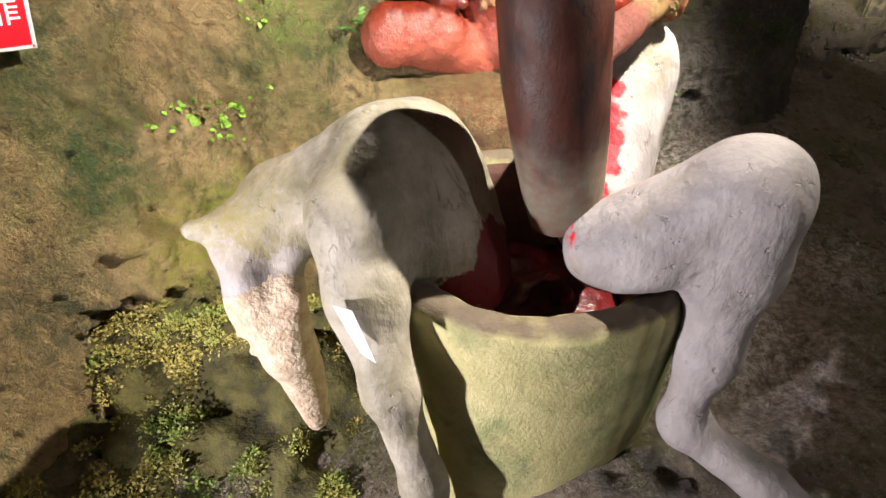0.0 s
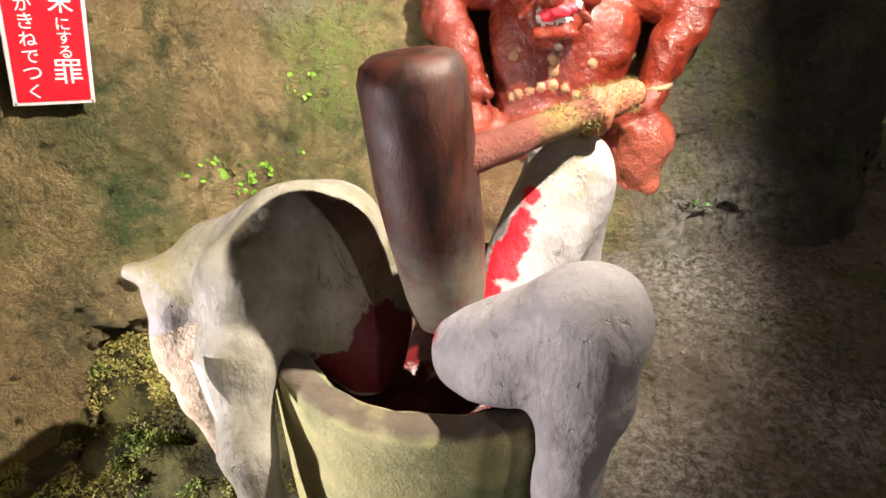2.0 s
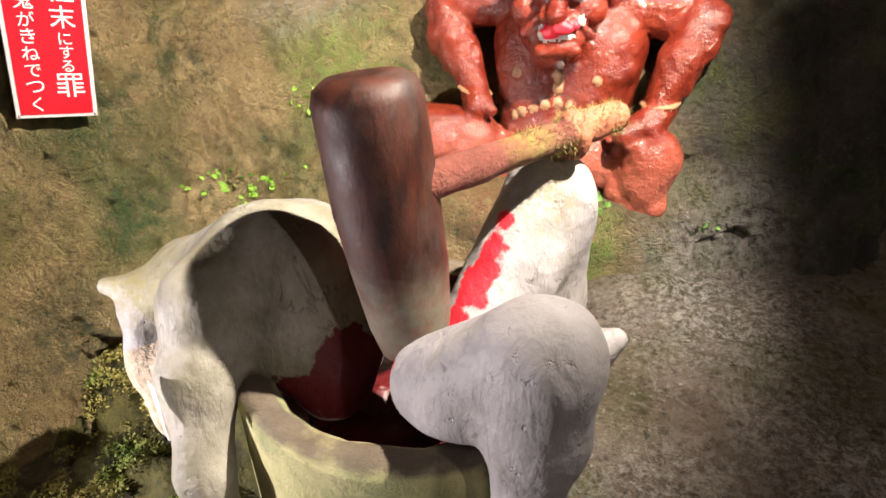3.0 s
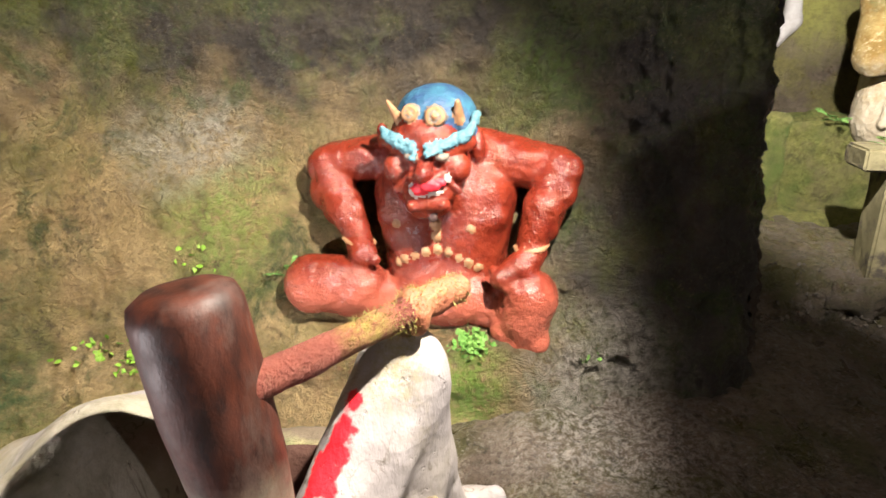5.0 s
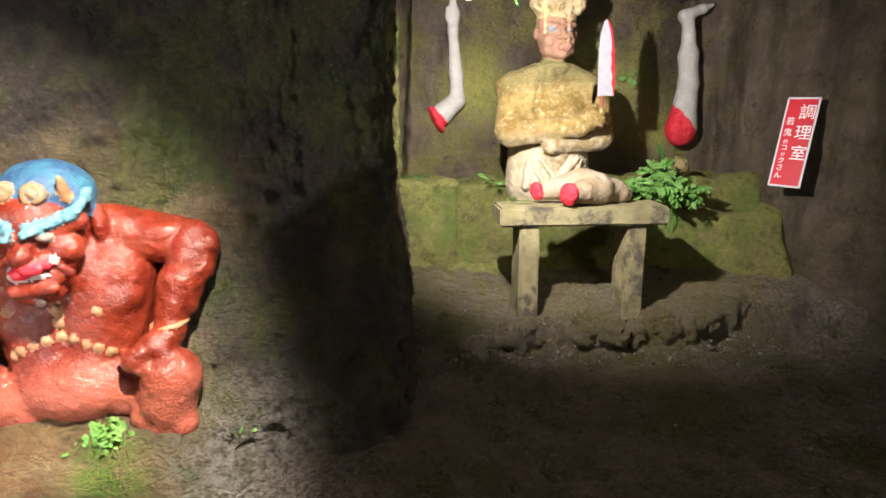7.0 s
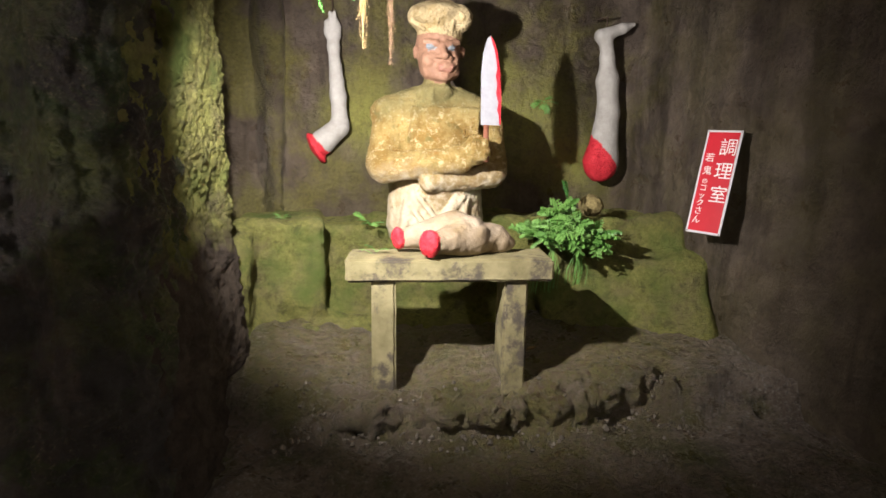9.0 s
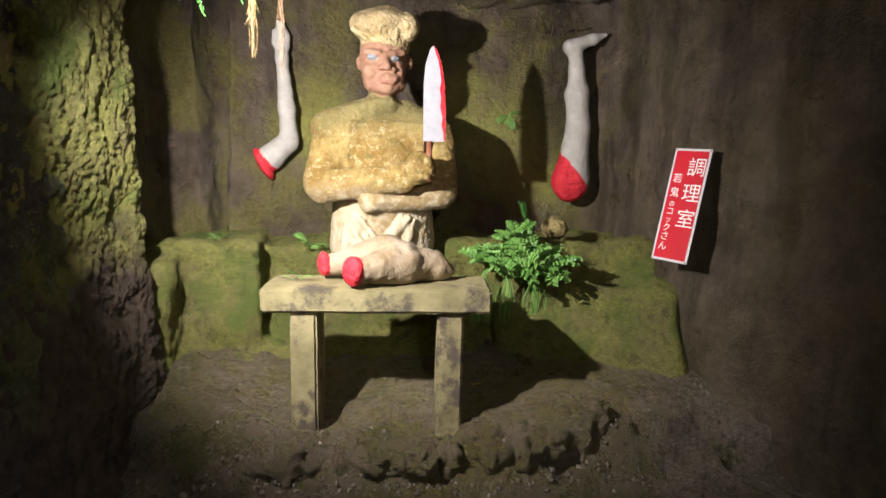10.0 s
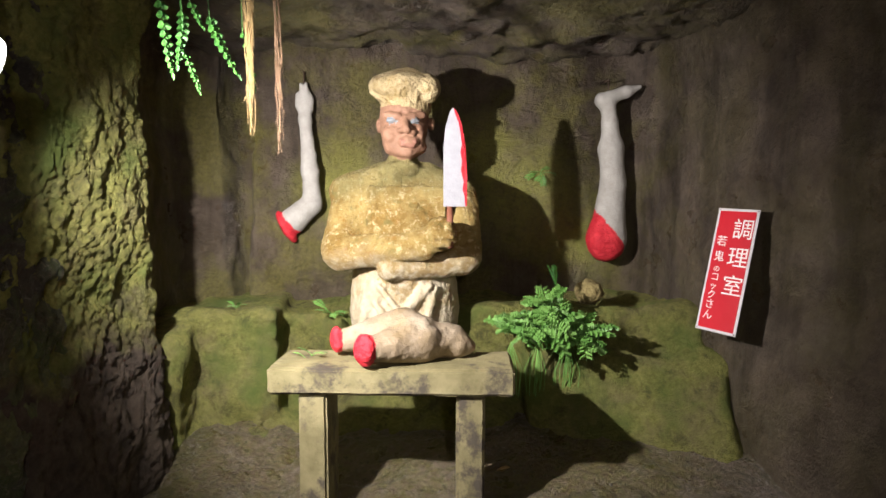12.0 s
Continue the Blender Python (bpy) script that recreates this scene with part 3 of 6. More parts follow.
def painted_stone(name, a, b, dirt, paints, red=(0.62, 0.012, 0.025), dirt_at=(0.56, 0.72), bump=0.45):
    """Whitewashed concrete with dirt and patches of red paint."""
    n = Nodes(name)
    c = n.mix(n.ramp(n.noise(9, 7, 0.65), 0.35, 0.65), a, b)
    c = n.mix(n.math("MULTIPLY", n.ramp(n.noise(5, 8, 0.72), *dirt_at), 0.8), c, dirt)
    c = n.mix(n.math("MULTIPLY", n.ramp(n.noise(70, 4, 0.8), 0.64, 0.72), 0.7), c, (0.08, 0.07, 0.055))
    for centre, radius in STAINS:
        c = n.mix(n.math("MULTIPLY", n.math("MULTIPLY", n.blob(centre, radius, 0.05, 0.05, 14), n.ramp(n.noise(60, 6, 0.7), 0.35, 0.6)), 0.8), c, (0.20, 0.17, 0.06))
    c = n.mix(n.math("MULTIPLY", n.ramp(n.noise(2.6, 5, 0.6), 0.5, 0.7), 0.5), c, dirt)
    mp = n.t.nodes.new("ShaderNodeMapping")
    mp.inputs["Scale"].default_value = (1, 1, 0.3)
    n.link(n.pos, mp.inputs["Vector"])
    vein = n.math("ABSOLUTE", n.math("SUBTRACT", n.noise(11, 4, 0.6, 0.5, mp.outputs[0]), 0.5), 0.0)
    crack = n.math("MULTIPLY", n.ramp(vein, 0.016, 0.004), n.ramp(n.noise(4, 4), 0.52, 0.62))
    c = n.mix(n.math("MULTIPLY", crack, 0.7), c, (0.09, 0.075, 0.05))
    mask = None
    for centre, radius in paints:
        m = n.blob(centre, radius, 0.004, 0.035, 22)
        mask = m if mask is None else n.math("MAXIMUM", mask, m)
    if mask is not None:
        c = n.mix(mask, c, red)
    stroke = n.noise(26, 5, 0.6, 0.3, mp.outputs[0])
    n.bump(n.math("ADD", n.math("ADD", n.math("MULTIPLY", n.noise(8, 5, 0.5), 1.6), n.math("MULTIPLY", stroke, 0.5)), n.math("MULTIPLY", n.ramp(n.noise(34, 4, 0.6), 0.36, 0.28), -0.5)), 0.45, 0.03)
    return n.done(c, 0.62, 0, 0.4)


FLESH = painted_stone("white_figure", (0.24, 0.222, 0.225), (0.325, 0.302, 0.305), (0.20, 0.18, 0.13),
                      [((0.385, 1.30, 0.665), 0.028), ((0.375, 1.25, 0.62), 0.040), ((0.35, 1.19, 0.55), 0.05), ((0.33, 1.13, 0.47), 0.045), ((0.37, 1.22, 0.58), 0.036), ((0.285, 0.99, 0.44), 0.035)])
TORSO = painted_stone("grey_figure", (0.19, 0.175, 0.13), (0.34, 0.315, 0.27), (0.12, 0.112, 0.055), [((0.05, 0.97, 0.33), 0.06), ((0.12, 1.06, 0.34), 0.11), ((0.0, 0.94, 0.36), 0.02)], red=(0.09, 0.006, 0.008), dirt_at=(0.5, 0.7))
HAIR = mottled("pale_hair", (0.34, 0.25, 0.17), (0.52, 0.43, 0.33), 26, 0.8, 1.0, 50)
BLOOD = mottled("dark_red_paint", (0.05, 0.005, 0.006), (0.11, 0.007, 0.009), 12, 0.35, 0.5, 40)
RED = mottled("bright_red_paint", (0.50, 0.012, 0.026), (0.68, 0.035, 0.05), 22, 0.6, 0.9, 46, dist=0.02)
# red-brown for the mortar's hollow, with its shade put into the colour
MORTAR_IN = mottled("mortar_inside_shaded", (0.05, 0.02, 0.016), (0.12, 0.06, 0.045), 8, 0.7, 0.5, 40)


def mortar_mat():
    n = Nodes("mossy_mortar_stone")
    c = n.mix(n.ramp(n.noise(6, 7, 0.65), 0.35, 0.65), (0.36, 0.34, 0.15), (0.50, 0.46, 0.24))
    c = n.mix(n.math("MULTIPLY", n.ramp(n.noise(3.2, 7, 0.65), 0.47, 0.62), 0.8), c, (0.13, 0.185, 0.07))
    c = n.mix(n.math("MULTIPLY", n.ramp(n.noise(7, 8, 0.7), 0.55, 0.68), 0.7), c, (0.17, 0.15, 0.075))
    top = n.math("ADD", n.axis(2), n.math("MULTIPLY", n.math("SUBTRACT", n.noise(14, 5), 0.5), 0.03))
    c = n.mix(n.math("MULTIPLY", n.ramp(top, 0.345, 0.362), 0.9), c, n.mix(n.ramp(n.noise(20, 5), 0.3, 0.7), (0.075, 0.052, 0.043), (0.135, 0.10, 0.083)))
    n.bump(n.math("ADD", n.noise(30, 7, 0.7), n.math("MULTIPLY", n.noise(150, 4, 0.7), 0.5)), 0.6, 0.012)
    return n.done(c, 0.8, 0, 0.35)


def lathe(profile, seg=72, cap=True):
    bm = bmesh.new()
    rings = []
    for r, z in profile:
        rings.append([bm.verts.new((r * math.cos(2 * math.pi * k / seg), r * math.sin(2 * math.pi * k / seg), z)) for k in range(seg)])
    for a, b in zip(rings, rings[1:]):
        for k in range(seg):
            bm.faces.new((a[k], a[(k + 1) % seg], b[(k + 1) % seg], b[k]))
    if cap:
        bm.faces.new(rings[0][::-1])
        bm.faces.new(rings[-1])
    return bm


def ruffle(bm, amp, scale, seed=0):
    """Roughens a mesh along its normals."""
    bm.normal_update()
    P = np.array([v.co for v in bm.verts])
    d = fbm(P, scale, 3, seed) * amp
    for v, k in zip(bm.verts, d):
        v.co += v.normal * float(k)
    return bm


MX, MY = 0.21, 1.20
bm = ruffle(lathe([(0.36, -0.60), (0.37, -0.45), (0.385, -0.25), (0.397, -0.05), (0.404, 0.15), (0.407, 0.28), (0.406, 0.335), (0.398, 0.358), (0.38, 0.366), (0.345, 0.364),
                   (0.325, 0.350), (0.312, 0.30), (0.285, 0.15), (0.23, 0.03), (0.14, -0.05), (0.04, -0.08)], 96), 0.005, 14, 5)
for fc in bm.faces:
    c = fc.calc_center_median()
    if math.hypot(c.x, c.y) < 0.33 and c.z > -0.2:
        fc.material_index = 1
mortar = part("mortar", bm, [mortar_mat(), MORTAR_IN], smooth=True)
mortar.location = (MX, MY, 0)
tagged(mortar, "large round stone mortar with yellow-green moss", "mortar")
mess = [("e", (MX, MY, 0.11), (0.25, 0.25, 0.08), (0, 0, 0), 0), ("e", (MX - 0.08, MY - 0.04, 0.17), (0.07, 0.05, 0.04), (0, 0, 30), 0), ("e", (MX + 0.07, MY - 0.05, 0.18), (0.06, 0.05, 0.04), (0, 0, -20), 0),
        ("c", (MX, MY - 0.1, 0.17), (MX + 0.06, MY - 0.02, 0.20), 0.025, 0.02, 0)]
statue("mortar_filling", mess, (MX - 0.3, MY - 0.3, 0.0), (MX + 0.3, MY + 0.3, 0.28), 0.012, 0.03, [BLOOD], (MX, MY, 0.1), "lumpy dark red mass inside the stone mortar", "sculpture", rough=0.012, rough_scale=22)

# bent figure draped over the mortar
rh = random.Random(3)
fig = [
    # hips, back and the leg that stands before the mortar
    ("e", (-0.06, 1.18, 0.51), (0.14, 0.14, 0.155), (0, 20, 0), 1), ("c", (-0.125, 1.16, 0.555), (-0.165, 0.99, 0.51), 0.115, 0.098, 1),
    ("c", (-0.135, 1.14, 0.53), (-0.36, 1.16, 0.43), 0.135, 0.105, 1), ("c", (-0.36, 1.16, 0.43), (-0.44, 1.12, 0.39), 0.10, 0.07, 1),
    ("c", (-0.44, 1.12, 0.40), (-0.545, 1.06, 0.43), 0.06, 0.022, 1),
    ("c", (-0.165, 0.99, 0.50), (-0.152, 0.90, 0.38), 0.098, 0.076, 1), ("c", (-0.152, 0.90, 0.38), (-0.108, 0.815, 0.20), 0.078, 0.056, 1),
    ("c", (-0.108, 0.815, 0.20), (-0.045, 0.775, -0.08), 0.056, 0.050, 1), ("c", (-0.045, 0.775, -0.08), (0.0, 0.77, -0.36), 0.050, 0.046, 1), ("e", (0.0, 0.71, -0.42), (0.055, 0.11, 0.05), (0, 0, 0), 1),
    # body inside the mortar
    ("c", (-0.05, 1.08, 0.42), (0.06, 1.08, 0.30), 0.13, 0.10, 1), ("c", (-0.02, 1.2, 0.45), (0.06, 1.18, 0.33), 0.12, 0.09, 1), ("c", (-0.075, 1.245, 0.535), (0.02, 1.235, 0.40), 0.115, 0.10, 0),
    # head and hair
    ("c", (-0.47, 1.07, 0.36), (-0.43, 1.05, 0.22), 0.05, 0.065, 0), ("c", (-0.43, 1.05, 0.24), (-0.385, 1.04, 0.08), 0.075, 0.06, 2), ("c", (-0.34, 1.02, 0.28), (-0.37, 1.03, 0.12), 0.035, 0.05, 2),
    ("c", (-0.385, 1.04, 0.08), (-0.35, 1.04, -0.20), 0.055, 0.018, 2), ("c", (-0.36, 1.05, 0.0), (-0.335, 1.05, -0.16), 0.045, 0.02, 2),
    ("c", (-0.33, 1.09, 0.40), (-0.36, 1.06, 0.28), 0.03, 0.025, 0),
    *[("e", (-0.44 + 0.09 * t + rh.uniform(-0.05, 0.05) * (1.1 - t), 1.045 - 0.05 * rh.random() * (1 - 0.6 * t), 0.25 - 0.42 * t), (0.013, 0.014, 0.026), (rh.uniform(-25, 25), rh.uniform(-40, 40), 0), 2, 0.003) for t in [k / 150 for k in range(150)]],
    # bent leg beside the mortar
    ("c", (0.35, 1.00, 0.43), (0.55, 0.92, 0.605), 0.095, 0.105, 0), ("e", (0.42, 0.96, 0.46), (0.11, 0.10, 0.085), (0, -35, -20), 0), ("c", (0.555, 0.915, 0.60), (0.565, 0.90, 0.47), 0.095, 0.085, 0),
    ("c", (0.565, 0.90, 0.47), (0.56, 0.88, 0.24), 0.085, 0.056, 0), ("c", (0.56, 0.88, 0.24), (0.545, 0.87, 0.06), 0.056, 0.041, 0), ("e", (0.545, 0.86, 0.035), (0.05, 0.05, 0.045), (0, 0, 0), 0),
    ("c", (0.56, 0.85, 0.02), (0.72, 0.76, -0.05), 0.045, 0.05, 0), ("c", (0.72, 0.76, -0.05), (0.82, 0.70, -0.085), 0.045, 0.025, 0),
    # far leg
    ("c", (0.345, 1.16, 0.38), (0.455, 1.44, 0.665), 0.082, 0.090, 0), ("c", (0.43, 1.25, 0.40), (0.49, 1.45, 0.62), 0.065, 0.085, 0), ("e", (0.47, 1.455, 0.695), (0.095, 0.065, 0.075), (0, 0, 0), 0),
    ("c", (0.48, 1.47, 0.66), (0.50, 1.52, 0.36), 0.083, 0.08, 0), ("c", (0.50, 1.52, 0.36), (0.56, 1.57, 0.12), 0.08, 0.055, 0), ("c", (0.495, 1.46, 0.63), (0.49, 1.42, 0.30), 0.068, 0.088, 0), ("c", (0.42, 1.36, 0.52), (0.43, 1.35, 0.30), 0.07, 0.08, 0), ("c", (0.56, 1.60, 0.10), (0.62, 1.60, 0.13), 0.055, 0.06, 0),
    ("c", (0.62, 1.60, 0.13), (0.685, 1.60, 0.19), 0.055, 0.032, 0),
]
statue("bent_figure", fig, (-0.66, 0.58, -0.52), (0.95, 1.66, 0.86), 0.0105, 0.045, [FLESH, TORSO, HAIR], (-0.03, 0.8, -0.46),
       "whitewashed concrete legs and hips bent over a stone mortar", "statue", rough=0.005, rough_scale=8, rough2=0.0012, scale2=34)

bm = bmesh.new()
for a, b, c, d in (((-0.205, 0.82, 0.425), (-0.165, 0.80, 0.43), (-0.125, 0.765, 0.33), (-0.155, 0.785, 0.335)),):
    q = [bm.verts.new(v) for v in (a, b, c, d)]
    bm.faces.new(q)
bmesh.ops.solidify(bm, geom=bm.faces[:], thickness=0.008)
tagged(part("plaster_flake", bm, mottled("white_flake", (0.7, 0.7, 0.74), (0.8, 0.8, 0.82), 10, 0.7, 0.2)), "small white torn flake on the grey figure", "flake")


def wood_mat(name, a, b, worn):
    n = Nodes(name)
    mp = n.t.nodes.new("ShaderNodeMapping")
    mp.inputs["Scale"].default_value = (1, 1, 0.42)
    n.link(n.pos, mp.inputs["Vector"])
    c = n.mix(n.ramp(n.noise(22, 7, 0.65, 0.4, mp.outputs[0]), 0.35, 0.65), a, b)
    c = n.mix(n.math("MULTIPLY", n.ramp(n.noise(9, 7, 0.7, 0.2, mp.outputs[0]), 0.54, 0.66), 0.8), c, worn)
    low = n.math("ADD", n.axis(2), n.math("MULTIPLY", n.math("SUBTRACT", n.noise(12, 5), 0.5), 0.16))
    c = n.mix(n.math("MULTIPLY", n.ramp(low, 0.66, 0.56), 0.75), c, n.mix(n.ramp(n.noise(25, 6), 0.35, 0.65), (0.16, 0.10, 0.075), (0.17, 0.175, 0.13)))
    n.bump(n.math("ADD", n.noise(45, 6, 0.7, 0.2, mp.outputs[0]), n.math("MULTIPLY", n.noise(120, 4), 0.4)), 0.22, 0.008)
    return n.done(c, n.math("ADD", n.math("MULTIPLY", n.ramp(n.noise(10, 4), 0.3, 0.7), 0.3), 0.42), 0, 0.3)


MALLET = wood_mat("mallet_wood", (0.012, 0.004, 0.003), (0.055, 0.014, 0.007), (0.05, 0.03, 0.024))
HANDLE = Nodes("handle_wood")
_c = HANDLE.mix(HANDLE.ramp(HANDLE.noise(16, 7, 0.7), 0.35, 0.65), (0.11, 0.024, 0.015), (0.20, 0.06, 0.04))
_c = HANDLE.mix(HANDLE.math("MULTIPLY", HANDLE.ramp(HANDLE.noise(26, 7, 0.75), 0.6, 0.7), 0.35), _c, (0.20, 0.15, 0.09))
for _p, _r in (((0.43, 1.31, 0.83), 0.05), ((0.58, 1.52, 0.85), 0.05)):
    _c = HANDLE.mix(HANDLE.math("MULTIPLY", HANDLE.math("MULTIPLY", HANDLE.blob(_p, _r, 0.04, 0.03, 16), HANDLE.ramp(HANDLE.noise(50, 6, 0.75), 0.35, 0.55)), 0.9), _c, (0.26, 0.22, 0.05))
HANDLE.bump(HANDLE.math("ADD", HANDLE.noise(40, 7, 0.7), HANDLE.noise(110, 4, 0.7)), 0.8, 0.012)
HANDLE = HANDLE.done(_c, 0.6, 0, 0.4)
GRIP_END = mottled("mossy_red_wood", (0.27, 0.085, 0.045), (0.36, 0.14, 0.07), 18, 0.7, 0.7, 60, stain=(0.27, 0.23, 0.07), stain_at=(0.54, 0.66), stain_scale=16)
FUZZ = mottled("moss_fuzz", (0.15, 0.14, 0.035), (0.28, 0.25, 0.08), 40, 0.9, 0.1)
mallet = tagged(new("mallet"), "big dark brown wooden mallet over the mortar", "mallet")
mallet.matrix_world = look((0.265, 1.09, 0.43), (0.178, 1.085, 1.0))
bm = ruffle(lathe([(0.055, 0.0), (0.073, -0.012), (0.085, -0.08), (0.096, -0.20), (0.103, -0.34), (0.105, -0.46), (0.101, -0.535), (0.092, -0.562), (0.07, -0.576), (0.03, -0.58)], 48), 0.004, 9, 8)
part("head", bm, MALLET, mallet, smooth=True)
hp, hq = Vector((0.25, 1.05, 0.80)), Vector((0.585, 1.535, 0.845))
hv, hf, hi_ = blend_shape([("c", tuple(hp), tuple(hp.lerp(hq, 0.72)), 0.036, 0.034, 0), ("c", tuple(hp.lerp(hq, 0.80)), tuple(hq), 0.038, 0.036, 1), ("e", tuple(hp.lerp(hq, 0.77) - Vector((0, 0, 0.008))), (0.036, 0.05, 0.056), (0, 0, 55), 1, 0.006)],
                          (0.12, 0.95, 0.68), (0.70, 1.65, 0.95), 0.008, 0.012, rough=0.003, rough_scale=30)
inv = mallet.matrix_world.inverted()
hob = new("handle", mesh_from("handle", [inv @ Vector(p) for p in hv], hf, [HANDLE, GRIP_END], hi_))
hob.parent = mallet
hob["label"] = "red-brown handle with mossy wrapped end"
# short moss threads on the handle
fz = np.random.RandomState(6)
along = (hv - np.array(hp)) @ np.array(hq - hp) / (hq - hp).length_squared
spots = hv[(along > 0.5) & ((hv[:, 2] > 0.845) | (along > 0.93) | (np.abs(along - 0.68) < 0.06))]
fzv, fzf = [], []
for p in spots[fz.randint(0, len(spots), 1000)]:
    t = float((p - np.array(hp)) @ np.array(hq - hp)) / (hq - hp).length_squared
    d = p - np.array(hp.lerp(hq, t))
    d = d / (np.linalg.norm(d) + 1e-6) + fz.normal(0, 0.5, 3) - np.array([0, 0, 0.25])
    d *= fz.uniform(0.006, 0.017) / np.linalg.norm(d)
    w = np.cross(d, fz.normal(0, 1, 3))
    w *= 0.0009 / (np.linalg.norm(w) + 1e-9)
    k0 = len(fzv)
    fzv += [inv @ Vector(p - w), inv @ Vector(p + w), inv @ Vector(p + d)]
    fzf.append((k0, k0 + 1, k0 + 2))
fuzz = new("moss_fuzz", mesh_from("moss_fuzz", fzv, fzf, [FUZZ], smooth=False))
fuzz.parent = mallet
fuzz["kind"] = "stuff"
fuzz["label"] = "fine yellow-green moss threads"

# ---- red demon figure ----
SKIN = Nodes("red_demon_paint")
_c = SKIN.mix(SKIN.ramp(SKIN.noise(10, 7, 0.65), 0.35, 0.65), (0.135, 0.015, 0.008), (0.225, 0.033, 0.015))
_c = SKIN.mix(SKIN.math("MULTIPLY", SKIN.ramp(SKIN.noise(16, 7, 0.75), 0.6, 0.72), 0.7), _c, (0.20, 0.045, 0.025))
_low = SKIN.math("ADD", SKIN.axis(2), SKIN.math("MULTIPLY", SKIN.math("SUBTRACT", SKIN.noise(6, 5), 0.5), 0.3))
_c = SKIN.mix(SKIN.math("MULTIPLY", SKIN.ramp(_low, 0.56, 0.40), 0.7), _c, (0.52, 0.15, 0.10))
SKIN.bump(SKIN.math("ADD", SKIN.noise(24, 6, 0.6), SKIN.math("MULTIPLY", SKIN.noise(110, 3), 0.3)), 0.7, 0.02)
SKIN = SKIN.done(_c, SKIN.math("ADD", SKIN.math("MULTIPLY", SKIN.ramp(SKIN.noise(9, 5), 0.3, 0.75), 0.34), 0.05), 0, 0.7)
BLUE = mottled("blue_cap_paint", (0.02, 0.045, 0.13), (0.035, 0.13, 0.20), 9, 0.55, 0.8, 50)
BROW = mottled("pale_blue_paint", (0.05, 0.15, 0.20), (0.13, 0.27, 0.31), 24, 0.6, 0.8, 60)
BONE = mottled("bone_paint", (0.28, 0.14, 0.065), (0.36, 0.21, 0.11), 24, 0.6, 0.4, 80)
TOOTH = mottled("tooth_paint", (0.40, 0.34, 0.30), (0.48, 0.42, 0.38), 30, 0.4, 0.2)
LIP = mottled("mouth_red", (0.62, 0.015, 0.03), (0.7, 0.03, 0.05), 20, 0.4, 0.3)
DISC = mottled("grey_disc_paint", (0.14, 0.11, 0.09), (0.25, 0.215, 0.175), 40, 0.5, 0.5, 80)
DARK = mottled("dark_paint", (0.05, 0.03, 0.03), (0.09, 0.05, 0.04), 20, 0.6, 0.3)
